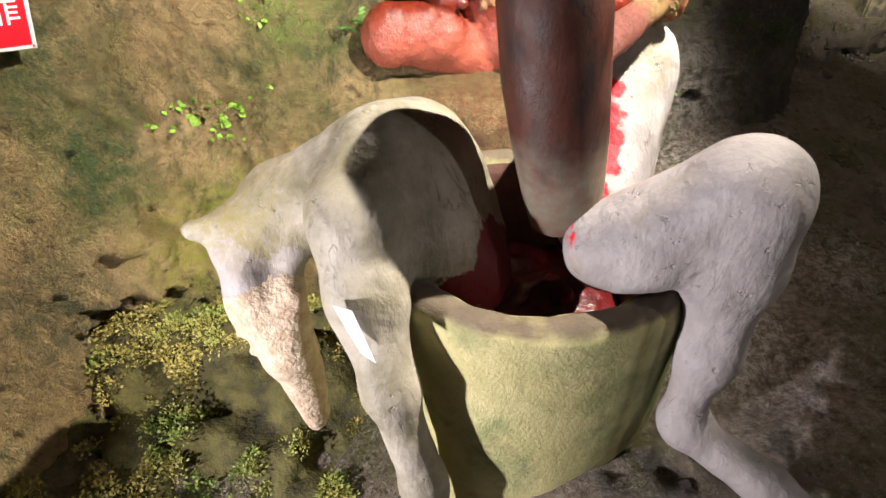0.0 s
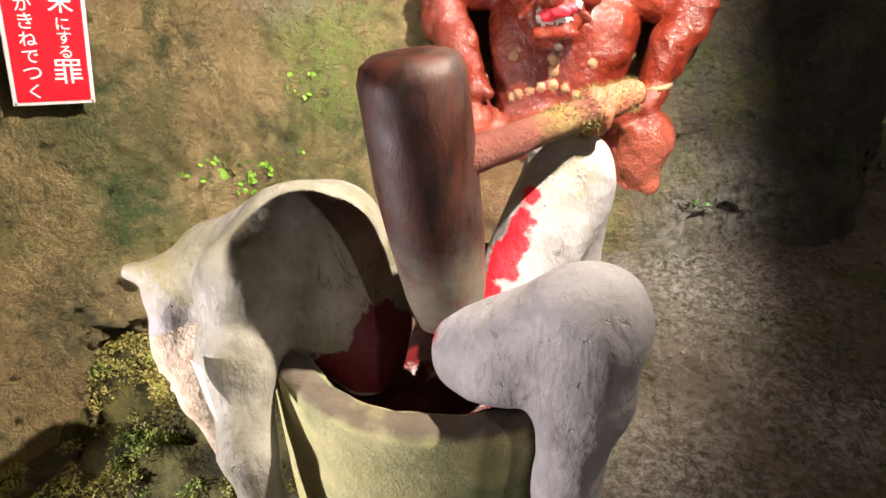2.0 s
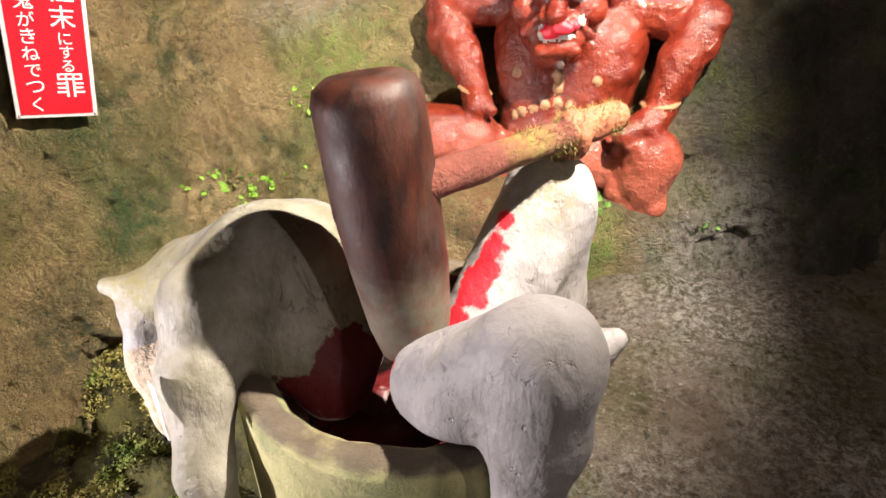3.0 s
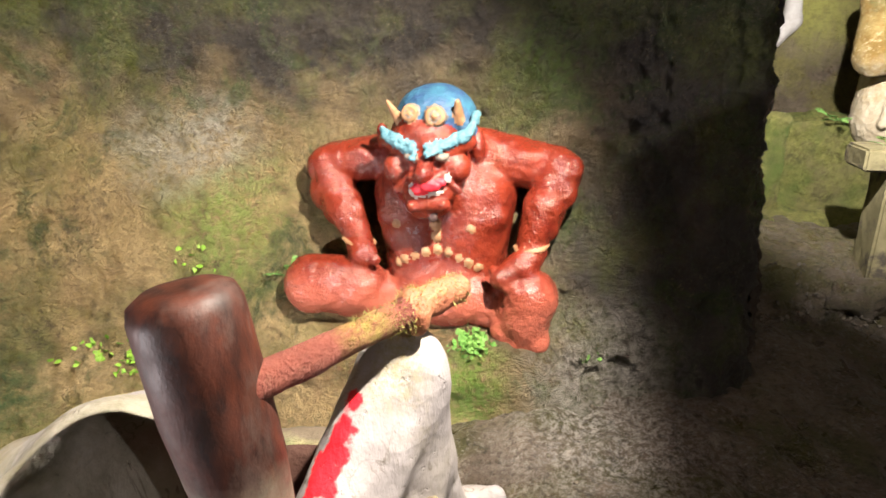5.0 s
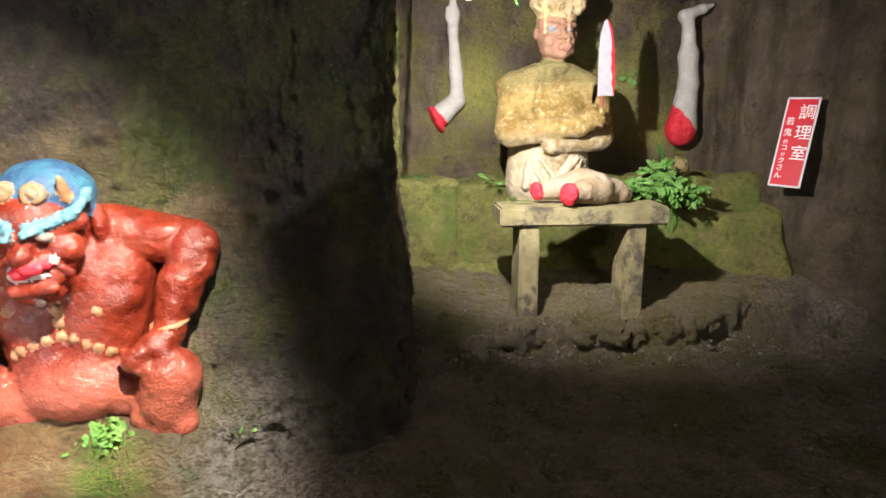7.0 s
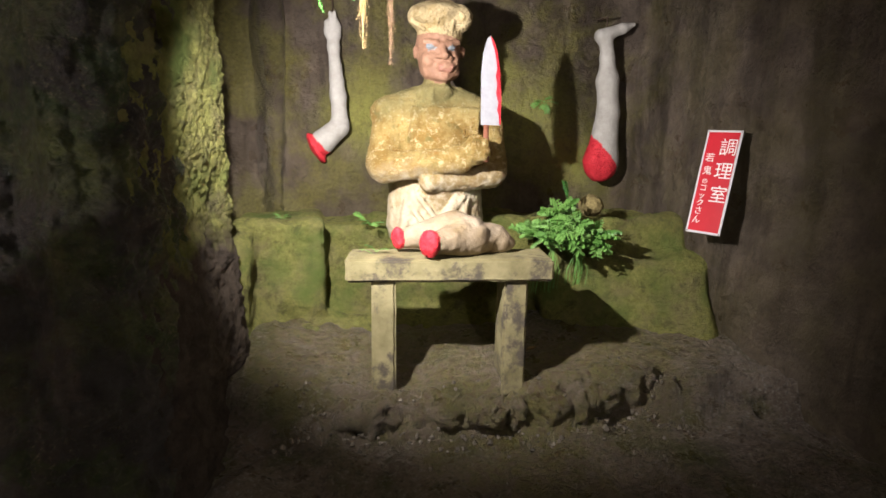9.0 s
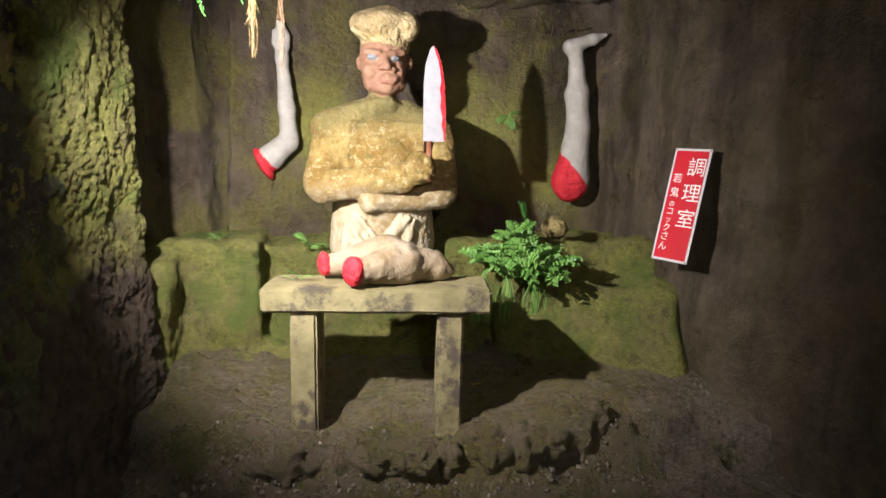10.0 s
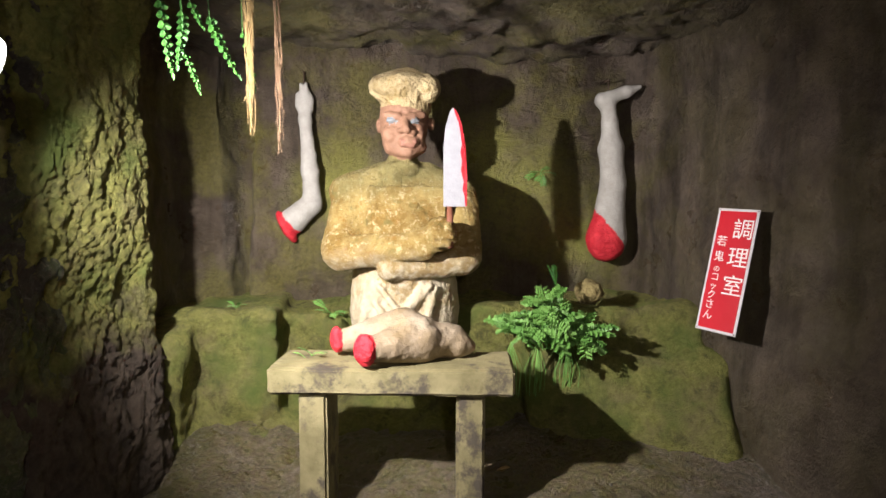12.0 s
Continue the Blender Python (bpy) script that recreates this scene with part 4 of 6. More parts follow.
oni = [
    ("c", (0.199, 2.660, 0.801), (0.248, 2.620, 0.454), 0.179, 0.160, 0),
    ("c", (0.450, 2.660, 0.810), (0.426, 2.620, 0.466), 0.185, 0.156, 0),
    ("e", (0.351, 2.550, 0.405), (0.238, 0.150, 0.150), (0, 0, 0), 0),
    ("e", (0.191, 2.560, 0.739), (0.138, 0.085, 0.091), (0, 0, 0), 0, 0.014),
    ("e", (0.473, 2.560, 0.744), (0.137, 0.085, 0.090), (0, 0, 0), 0, 0.014),
    ("e", (0.249, 2.535, 0.623), (0.094, 0.050, 0.053), (0, 0, 0), 0, 0.01),
    ("e", (0.418, 2.535, 0.628), (0.091, 0.050, 0.052), (0, 0, 0), 0, 0.01),
    ("c", (0.079, 2.680, 0.966), (-0.153, 2.660, 0.933), 0.100, 0.093, 0),
    ("c", (0.483, 2.680, 0.975), (0.780, 2.660, 0.933), 0.115, 0.092, 0),
    ("e", (-0.185, 2.640, 0.916), (0.094, 0.085, 0.097), (0, 0, 0), 0, 0.012),
    ("e", (0.800, 2.630, 0.925), (0.096, 0.090, 0.088), (0, 0, 0), 0, 0.012),
    ("c", (-0.167, 2.630, 0.883), (-0.110, 2.580, 0.753), 0.087, 0.086, 0, 0.014),
    ("c", (-0.098, 2.570, 0.764), (-0.025, 2.520, 0.645), 0.082, 0.058, 0, 0.014),
    ("e", (-0.196, 2.600, 0.817), (0.067, 0.060, 0.087), (0, 0, 0), 0, 0.008),
    ("e", (-0.037, 2.530, 0.729), (0.042, 0.040, 0.080), (0, 0, 0), 0, 0.008),
    ("c", (0.797, 2.620, 0.905), (0.755, 2.570, 0.776), 0.090, 0.082, 0, 0.014),
    ("c", (0.750, 2.560, 0.793), (0.710, 2.520, 0.653), 0.085, 0.060, 0, 0.014),
    ("e", (0.821, 2.580, 0.849), (0.059, 0.060, 0.070), (0, 0, 0), 0, 0.008),
    ("e", (0.708, 2.530, 0.762), (0.042, 0.045, 0.074), (0, 0, 0), 0, 0.008),
    ("e", (0.779, 2.540, 0.733), (0.037, 0.045, 0.071), (0, 0, 0), 0, 0.008),
    ("e", (0.865, 2.600, 0.940), (0.033, 0.050, 0.050), (0, 0, 0), 0, 0.008),
    ("e", (0.680, 2.620, 0.982), (0.086, 0.060, 0.043), (0, 0, 0), 0, 0.008),
    ("e", (-0.016, 2.630, 0.987), (0.080, 0.060, 0.042), (0, 0, 0), 0, 0.008),
    ("c", (-0.017, 2.500, 0.615), (0.016, 2.460, 0.583), 0.058, 0.061, 0, 0.01),
    ("c", (0.039, 2.450, 0.600), (0.076, 2.430, 0.574), 0.025, 0.024, 0, 0.006),
    ("c", (0.715, 2.500, 0.622), (0.677, 2.460, 0.566), 0.060, 0.066, 0, 0.01),
    ("c", (0.664, 2.450, 0.568), (0.598, 2.410, 0.534), 0.060, 0.043, 0, 0.01),
    ("c", (0.567, 2.420, 0.566), (0.599, 2.400, 0.515), 0.020, 0.018, 0, 0.005),
    ("c", (0.597, 2.410, 0.556), (0.622, 2.390, 0.505), 0.020, 0.019, 0, 0.005),
    ("c", (0.626, 2.410, 0.551), (0.645, 2.390, 0.507), 0.020, 0.018, 0, 0.005),
    ("c", (-0.200, 2.440, 0.451), (-0.029, 2.480, 0.439), 0.126, 0.131, 0, 0.02),
    ("e", (-0.221, 2.430, 0.445), (0.110, 0.110, 0.123), (0, 0, 0), 0, 0.02),
    ("c", (-0.046, 2.500, 0.405), (0.170, 2.560, 0.336), 0.120, 0.115, 0),
    ("c", (0.717, 2.450, 0.449), (0.691, 2.460, 0.340), 0.111, 0.108, 0, 0.02),
    ("c", (0.679, 2.500, 0.385), (0.472, 2.580, 0.334), 0.094, 0.104, 0),
    ("c", (0.673, 2.440, 0.267), (0.739, 2.440, 0.265), 0.068, 0.064, 0, 0.016),
    ("e", (0.613, 2.440, 0.294), (0.059, 0.060, 0.059), (0, 0, 0), 0, 0.016),
    ("e", (0.290, 2.530, 1.031), (0.161, 0.150, 0.175), (0, 0, 0), 0),
    ("e", (0.291, 2.490, 0.916), (0.143, 0.125, 0.135), (0, 0, 0), 0),
    ("e", (0.309, 2.430, 0.818), (0.093, 0.075, 0.058), (0, 0, 0), 0, 0.02),
    ("e", (0.296, 2.450, 1.091), (0.118, 0.070, 0.065), (0, 0, 0), 0, 0.02),
    ("e", (0.482, 2.570, 1.028), (0.029, 0.040, 0.075), (0, 0, 0), 0, 0.01),
    ("e", (0.089, 2.570, 1.065), (0.025, 0.040, 0.055), (0, 0, 0), 0, 0.01),
    ("e", (0.412, 2.435, 0.970), (0.064, 0.055, 0.059), (0, 0, 0), 0, 0.01),
    ("e", (0.184, 2.435, 0.961), (0.055, 0.055, 0.061), (0, 0, 0), 0, 0.01),
    ("c", (0.148, 2.440, 1.068), (0.282, 2.395, 1.015), 0.032, 0.025, 0, 0.01),
    ("c", (0.331, 2.395, 1.013), (0.466, 2.440, 1.065), 0.025, 0.033, 0, 0.01),
    ("c", (0.308, 2.395, 1.015), (0.312, 2.345, 0.957), 0.028, 0.038, 0, 0.01),
    ("e", (0.271, 2.365, 0.944), (0.028, 0.030, 0.022), (0, 0, 0), 0, 0.006),
    ("e", (0.346, 2.365, 0.942), (0.028, 0.030, 0.022), (0, 0, 0), 0, 0.006),
    ("e", (0.315, 2.410, 0.877), (0.106, 0.060, 0.065), (0, 0, 0), 0, 0.016),
    ("c", (0.366, 2.375, 0.955), (0.436, 2.400, 0.884), 0.015, 0.017, 0, 0.006),
    ("c", (0.247, 2.375, 0.945), (0.191, 2.400, 0.882), 0.015, 0.018, 0, 0.006),
    ("c", (0.262, 2.365, 0.827), (0.388, 2.365, 0.840), 0.023, 0.022, 0, 0.008),
    ("c", (0.423, 2.430, 0.905), (0.453, 2.460, 0.983), 0.017, 0.020, 0, 0.008),
    ("e", (0.315, 2.570, 1.148), (0.160, 0.160, 0.123), (0, 0, 0), 1, 0.012),
    ("e", (0.443, 2.520, 1.111), (0.037, 0.070, 0.062), (0, 0, 0), 1, 0.012),
]
# small painted marks, set on the surface: x, z, half width, half height, paint
ONI_MARKS = [(0.258, 1.017, 0.028, 0.017, 7), (0.372, 1.015, 0.028, 0.017, 7), (0.248, 1.172, 0.033, 0.036, 7), (0.347, 1.163, 0.043, 0.041, 7), (0.159, 0.722, 0.015, 0.015, 3), (0.470, 0.713, 0.015, 0.015, 3), (0.319, 0.716, 0.020, 0.023, 3), (0.323, 0.668, 0.018, 0.027, 3), (0.325, 0.614, 0.018, 0.020, 3), (0.163, 0.551, 0.016, 0.019, 3), (0.195, 0.571, 0.019, 0.019, 3), (0.237, 0.589, 0.019, 0.019, 3), (0.280, 0.606, 0.019, 0.019, 3), (0.376, 0.608, 0.018, 0.018, 3), (0.420, 0.589, 0.018, 0.019, 3), (0.460, 0.570, 0.018, 0.018, 3), (0.498, 0.549, 0.017, 0.017, 3), (0.341, 0.784, 0.020, 0.020, 6), (0.299, 0.901, 0.036, 0.021, 4), (0.343, 0.915, 0.041, 0.023, 4), (0.377, 0.923, 0.022, 0.018, 4), (0.276, 0.874, 0.011, 0.010, 5), (0.292, 0.877, 0.012, 0.010, 5), (0.309, 0.879, 0.011, 0.010, 5), (0.326, 0.881, 0.011, 0.010, 5), (0.342, 0.883, 0.011, 0.010, 5), (0.359, 0.885, 0.011, 0.010, 5), (0.375, 0.888, 0.011, 0.010, 5), (0.264, 0.892, 0.012, 0.019, 5), (0.397, 0.937, 0.012, 0.017, 5)]
oni_front = blend_shape(oni, (-0.38, 2.22, 0.16), (1.0, 2.92, 1.34), 0.016, 0.03)[0]


def front_of(verts, x, z, reach=0.022):
    """The y of the surface that faces the walkway at x and z."""
    near = verts[(np.abs(verts[:, 0] - x) < reach) & (np.abs(verts[:, 2] - z) < reach)]
    return float(near[:, 1].min()) + 0.006 if len(near) else 2.45


for x, z, rx, rz, mat in ONI_MARKS:
    deep = 0.026 if mat == 7 else 0.012
    oni.append(("e", (x, front_of(oni_front, x, z), z), (rx, deep, rz), (0, 0, 0), mat, 0.003))
# rings on the brow discs
for cx, cz, rr in ((0.248, 1.172, 0.026), (0.347, 1.163, 0.032)):
    y0 = front_of(oni_front, cx, cz) - 0.024
    for k in range(14):
        a = 2 * math.pi * k / 14
        oni.append(("e", (cx + rr * math.cos(a), y0 + 0.004, cz + rr * math.sin(a)), (0.008, 0.007, 0.008), (0, 0, 0), 3, 0.003))
    oni.append(("e", (cx, y0, cz), (0.010, 0.008, 0.010), (0, 0, 0), 3, 0.002))
# curled tufts along the brows
rb = random.Random(5)
for (x0, z0), (x1, z1) in (((0.143, 1.098), (0.275, 1.030)), ((0.323, 1.035), (0.478, 1.100)), ((0.468, 1.10), (0.490, 1.15))):
    for k in range(15):
        t = k / 14
        for row in (-1, 0, 1):
            x, z = x0 + (x1 - x0) * t + rb.uniform(-0.005, 0.005), z0 + (z1 - z0) * t + row * 0.014 + rb.uniform(-0.004, 0.004)
            oni.append(("e", (x, front_of(oni_front, x, z, 0.03) - 0.004, z), (0.0105, 0.016, 0.012), (0, 0, rb.uniform(-30, 30)), 2, 0.003))
oni += [("c", (0.193, 2.45, 1.150), (0.160, 2.42, 1.212), 0.022, 0.010, 3, 0.006), ("c", (0.425, 2.46, 1.145), (0.428, 2.42, 1.214), 0.022, 0.011, 3, 0.006),
        ("e", (-0.02, 2.51, 0.632), (0.074, 0.074, 0.012), (0, 10, 0), 3, 0.003), ("e", (0.709, 2.51, 0.642), (0.076, 0.076, 0.012), (0, -6, 0), 3, 0.003)]
statue("demon_statue", oni, (-0.38, 2.22, 0.16), (1.0, 2.92, 1.34), 0.0078, 0.022, [SKIN, BLUE, BROW, BONE, LIP, TOOTH, DARK, DISC], (0.33, 2.5, 0.28),
       "glossy red squatting demon statue with blue cap and horns", "statue", rough=0.0035, rough_scale=17, rough2=0.0018, scale2=50)

# ---- kitchen alcove ----
JACKET = Nodes("lichened_chef_jacket")
_c = JACKET.mix(JACKET.ramp(JACKET.noise(5.5, 10, 0.78), 0.42, 0.6), (0.27, 0.17, 0.045), (0.47, 0.35, 0.13))
_c = JACKET.mix(JACKET.math("MULTIPLY", JACKET.ramp(JACKET.noise(28, 6, 0.8), 0.54, 0.62), 0.8), _c, (0.74, 0.60, 0.34))
_c = JACKET.mix(JACKET.math("MULTIPLY", JACKET.ramp(JACKET.noise(19, 9, 0.82), 0.53, 0.62), 0.75), _c, (0.30, 0.15, 0.025))
_c = JACKET.mix(JACKET.math("MULTIPLY", JACKET.ramp(JACKET.noise(9, 7, 0.7), 0.57, 0.66), 0.6), _c, (0.15, 0.15, 0.05))
_hi = JACKET.math("ADD", JACKET.axis(2), JACKET.math("MULTIPLY", JACKET.math("SUBTRACT", JACKET.noise(7, 6), 0.5), 0.35))
_c = JACKET.mix(JACKET.math("MULTIPLY", JACKET.ramp(_hi, 1.55, 1.72), 0.7), _c, (0.22, 0.21, 0.09))
_c = JACKET.mix(JACKET.ramp(_hi, 1.36, 1.2), _c, JACKET.mix(JACKET.ramp(JACKET.noise(20, 7, 0.7), 0.42, 0.6), (0.42, 0.30, 0.14), (0.66, 0.58, 0.42)))
JACKET.bump(JACKET.math("ADD", JACKET.noise(34, 8, 0.75), JACKET.math("MULTIPLY", JACKET.noise(130, 4), 0.5)), 1.0, 0.025)
JACKET = JACKET.done(_c, 0.85, 0, 0.3)
APRON = mottled("pale_apron", (0.42, 0.34, 0.22), (0.54, 0.47, 0.34), 10, 0.8, 0.7, 50, stain=(0.36, 0.25, 0.10), stain_at=(0.52, 0.7))
FACE = mottled("brown_face_paint", (0.22, 0.115, 0.07), (0.30, 0.165, 0.105), 12, 0.7, 0.4, 60)
EYES = mottled("pale_eye_paint", (0.17, 0.19, 0.21), (0.24, 0.26, 0.28), 20, 0.5, 0.1)
HAT = mottled("stained_chef_hat", (0.33, 0.25, 0.12), (0.50, 0.40, 0.23), 12, 0.85, 0.9, 40, stain=(0.22, 0.15, 0.05), stain_at=(0.5, 0.68), stain_scale=14, dist=0.02)
LIPS = mottled("brown_lip_paint", (0.24, 0.11, 0.075), (0.30, 0.145, 0.10), 14, 0.6, 0.3)
chef = [
    ("c", (2.81, 4.27, 1.10), (2.81, 4.25, 1.42), 0.20, 0.235, 0), ("e", (2.81, 4.25, 1.50), (0.30, 0.19, 0.19), (0, 0, 0), 0), ("e", (2.81, 4.20, 1.47), (0.22, 0.17, 0.15), (0, 0, 0), 0),
    ("c", (2.60, 4.26, 1.60), (3.03, 4.26, 1.60), 0.115, 0.115, 0),
    ("c", (2.53, 4.25, 1.56), (2.48, 4.15, 1.33), 0.105, 0.098, 0, 0.012), ("c", (3.10, 4.25, 1.56), (3.12, 4.15, 1.30), 0.105, 0.095, 0, 0.012),
    ("c", (2.48, 4.12, 1.315), (2.90, 3.985, 1.36), 0.09, 0.07, 0, 0.010), ("c", (3.11, 4.13, 1.275), (2.74, 4.04, 1.25), 0.082, 0.068, 0, 0.008),
    ("e", (2.99, 3.955, 1.425), (0.078, 0.07, 0.082), (0, 0, 0), 0, 0.01), ("c", (3.02, 3.90, 1.47), (3.05, 3.93, 1.40), 0.02, 0.018, 0, 0.006), ("c", (2.96, 3.895, 1.45), (3.03, 3.905, 1.45), 0.019, 0.018, 0, 0.005), ("c", (2.96, 3.895, 1.415), (3.03, 3.90, 1.415), 0.019, 0.018, 0, 0.005), ("c", (2.96, 3.90, 1.38), (3.02, 3.905, 1.38), 0.018, 0.018, 0, 0.005), ("c", (2.9, 3.99, 1.38), (2.97, 3.96, 1.40), 0.068, 0.06, 0),
    ("e", (2.80, 4.10, 1.50), (0.17, 0.06, 0.13), (0, 0, 0), 0),
    ("c", (2.80, 4.27, 1.66), (2.80, 4.25, 1.76), 0.10, 0.09, 0), ("c", (2.80, 4.26, 1.69), (2.56, 4.26, 1.61), 0.085, 0.09, 0), ("c", (2.82, 4.26, 1.69), (3.06, 4.26, 1.60), 0.085, 0.09, 0), ("e", (2.80, 4.23, 1.745), (0.11, 0.105, 0.04), (-12, 0, 0), 0, 0.01), ("b", (2.825, 4.075, 1.545), (0.197, 0.020, 0.112), (9, 0, 0), 0.012, 0, 0.008), ("e", (2.76, 4.16, 1.71), (0.045, 0.03, 0.055), (0, 0, 20), 0),
    # apron and base
    ("c", (2.755, 4.32, 0.98), (2.755, 4.32, 1.24), 0.245, 0.225, 1), ("c", (2.875, 4.32, 0.98), (2.86, 4.32, 1.24), 0.235, 0.225, 1), ("e", (2.80, 4.10, 1.20), (0.07, 0.045, 0.035), (0, 0, 0), 1), ("c", (2.72, 4.11, 1.20), (2.66, 4.10, 1.08), 0.02, 0.03, 1), ("c", (2.88, 4.11, 1.20), (2.95, 4.10, 1.06), 0.02, 0.03, 1),
    ("c", (2.68, 4.075, 1.15), (2.80, 4.05, 0.99), 0.016, 0.022, 1, 0.01), ("c", (2.64, 4.09, 1.10), (2.72, 4.055, 0.97), 0.014, 0.022, 1, 0.01), ("c", (2.9, 4.075, 1.16), (2.80, 4.05, 1.0), 0.016, 0.022, 1, 0.01), ("c", (2.97, 4.1, 1.14), (2.92, 4.06, 0.98), 0.014, 0.024, 1, 0.01), ("e", (2.75, 4.085, 1.205), (0.05, 0.022, 0.022), (0, 20, 0), 1, 0.006), ("e", (2.85, 4.085, 1.205), (0.05, 0.022, 0.022), (0, -20, 0), 1, 0.006), ("c", (2.94, 4.08, 1.15), (2.82, 4.06, 1.02), 0.016, 0.025, 1), ("c", (2.62, 4.12, 1.15), (2.6, 4.12, 0.96), 0.02, 0.03, 1),
]
# head and hat
chef += [
    ("e", (2.808, 4.250, 2.007), (0.126, 0.125, 0.140), (0, 0, 0), 2),
    ("e", (2.808, 4.230, 1.929), (0.117, 0.120, 0.117), (0, 0, 0), 2),
    ("e", (2.815, 4.160, 1.835), (0.060, 0.060, 0.041), (0, 0, 0), 2, 0.02),
    ("e", (2.741, 4.160, 1.915), (0.044, 0.050, 0.049), (0, 0, 0), 2, 0.014),
    ("e", (2.879, 4.170, 1.913), (0.038, 0.050, 0.050), (0, 0, 0), 2, 0.014),
    ("c", (2.715, 4.150, 2.014), (2.782, 4.120, 2.005), 0.018, 0.019, 2, 0.008),
    ("c", (2.831, 4.120, 2.003), (2.906, 4.150, 2.016), 0.019, 0.018, 2, 0.008),
    ("c", (2.811, 4.120, 2.004), (2.820, 4.085, 1.938), 0.015, 0.024, 2, 0.008),
    ("e", (2.792, 4.105, 1.932), (0.019, 0.022, 0.016), (0, 0, 0), 2, 0.006),
    ("e", (2.851, 4.105, 1.928), (0.019, 0.022, 0.016), (0, 0, 0), 2, 0.006),
    ("e", (2.829, 4.125, 1.879), (0.054, 0.040, 0.035), (0, 0, 0), 2, 0.01),
    ("c", (2.793, 4.095, 1.880), (2.862, 4.100, 1.877), 0.011, 0.011, 5, 0.004),
    ("c", (2.796, 4.098, 1.860), (2.857, 4.100, 1.858), 0.012, 0.012, 5, 0.004),
    ("e", (2.680, 4.270, 1.973), (0.017, 0.035, 0.037), (0, 0, 0), 2, 0.008),
    ("e", (2.953, 4.280, 1.984), (0.020, 0.035, 0.034), (0, 0, 0), 2, 0.008),
    ("e", (2.747, 4.125, 1.987), (0.028, 0.014, 0.012), (0, 0, 0), 3, 0.003),
    ("e", (2.863, 4.125, 1.984), (0.027, 0.014, 0.012), (0, 0, 0), 3, 0.003),
    ("c", (2.819, 4.260, 2.077), (2.819, 4.270, 2.134), 0.129, 0.140, 4, 0.01),
    ("e", (2.722, 4.235, 2.168), (0.096, 0.120, 0.066), (0, 0, 0), 4, 0.03),
    ("e", (2.815, 4.225, 2.178), (0.135, 0.135, 0.064), (0, 0, 0), 4, 0.03),
    ("e", (2.925, 4.215, 2.158), (0.074, 0.100, 0.074), (0, 0, 0), 4, 0.010),
    ("c", (2.70, 4.27, 1.70), (2.50, 4.26, 1.63), 0.085, 0.085, 0),
    ("c", (2.92, 4.27, 1.70), (3.10, 4.26, 1.62), 0.085, 0.085, 0),
    ("e", (2.80, 4.24, 1.735), (0.108, 0.105, 0.055), (-8, 0, 0), 0, 0.006),
    ("e", (2.775, 4.20, 1.86), (0.075, 0.075, 0.05), (0, 0, 0), 2, 0.02),
    ("e", (2.855, 4.20, 1.86), (0.07, 0.075, 0.05), (0, 0, 0), 2, 0.02),
    ("c", (2.645, 4.200, 2.138), (2.714, 4.170, 2.083), 0.014, 0.011, 4, 0.006),
    ("c", (2.783, 4.120, 2.142), (2.789, 4.150, 2.068), 0.009, 0.010, 4, 0.006),
    ("c", (2.876, 4.130, 2.131), (2.870, 4.150, 2.068), 0.011, 0.010, 4, 0.006),
]
statue("chef_statue", chef, (2.3, 3.80, 0.78), (3.3, 4.60, 2.30), 0.0078, 0.026, [JACKET, APRON, FACE, EYES, HAT, LIPS], (2.80, 4.27, 0.93),
       "lichen-stained concrete chef statue with folded arms and hat", "statue", rough=0.004, rough_scale=20, rough2=0.0038, scale2=70)

# knife in the chef's fist
knife = tagged(new("kitchen_knife"), "large kitchen knife with red-edged white blade", "knife")
BLADE = mottled("white_blade_paint", (0.33, 0.33, 0.36), (0.40, 0.40, 0.43), 16, 0.45, 0.15, 120)
GRIP = mottled("knife_grip", (0.20, 0.07, 0.04), (0.28, 0.12, 0.07), 18, 0.6, 0.3)


def outline(points, y0, y1):
    """A flat outline in x and z, given thickness from y0 to y1."""
    bm = bmesh.new()
    a = [bm.verts.new((x, y0, z)) for x, z in points]
    b = [bm.verts.new((x, y1, z)) for x, z in points]
    bm.faces.new(a)
    bm.faces.new(b[::-1])
    for k in range(len(a)):
        bm.faces.new((a[k], b[k], b[(k + 1) % len(a)], a[(k + 1) % len(a)])[::-1])
    bmesh.ops.recalc_face_normals(bm, faces=bm.faces[:])
    return bm


knife.matrix_world = pose(3.0, 3.925, 1.557, -3, 0, 8)
blade = [(0, 0), (0.112, 0.0), (0.114, 0.15), (0.108, 0.28), (0.092, 0.38), (0.07, 0.445), (0.05, 0.47), (0.035, 0.455), (0.012, 0.38), (0.002, 0.28)]
part("blade", outline(blade, -0.006, 0.006), BLADE, knife)
edge = [(0.105, 0.003), (0.1125, 0.003), (0.1145, 0.15), (0.1085, 0.28), (0.0925, 0.38), (0.0705, 0.445), (0.051, 0.4705), (0.06, 0.435), (0.075, 0.40), (0.085, 0.34), (0.09, 0.30), (0.082, 0.26), (0.09, 0.22), (0.085, 0.17), (0.098, 0.12), (0.092, 0.08), (0.102, 0.05)]
part("blood_edge", outline(edge, -0.0085, 0.0085), RED, knife, "red painted cutting edge")
bm = bmesh.new()
bmesh.ops.create_cone(bm, cap_ends=True, segments=16, radius1=0.017, radius2=0.015, depth=0.20)
bmesh.ops.translate(bm, verts=bm.verts[:], vec=(0.03, 0, -0.10))
part("grip", bm, GRIP, knife, "brown wooden grip", smooth=True)

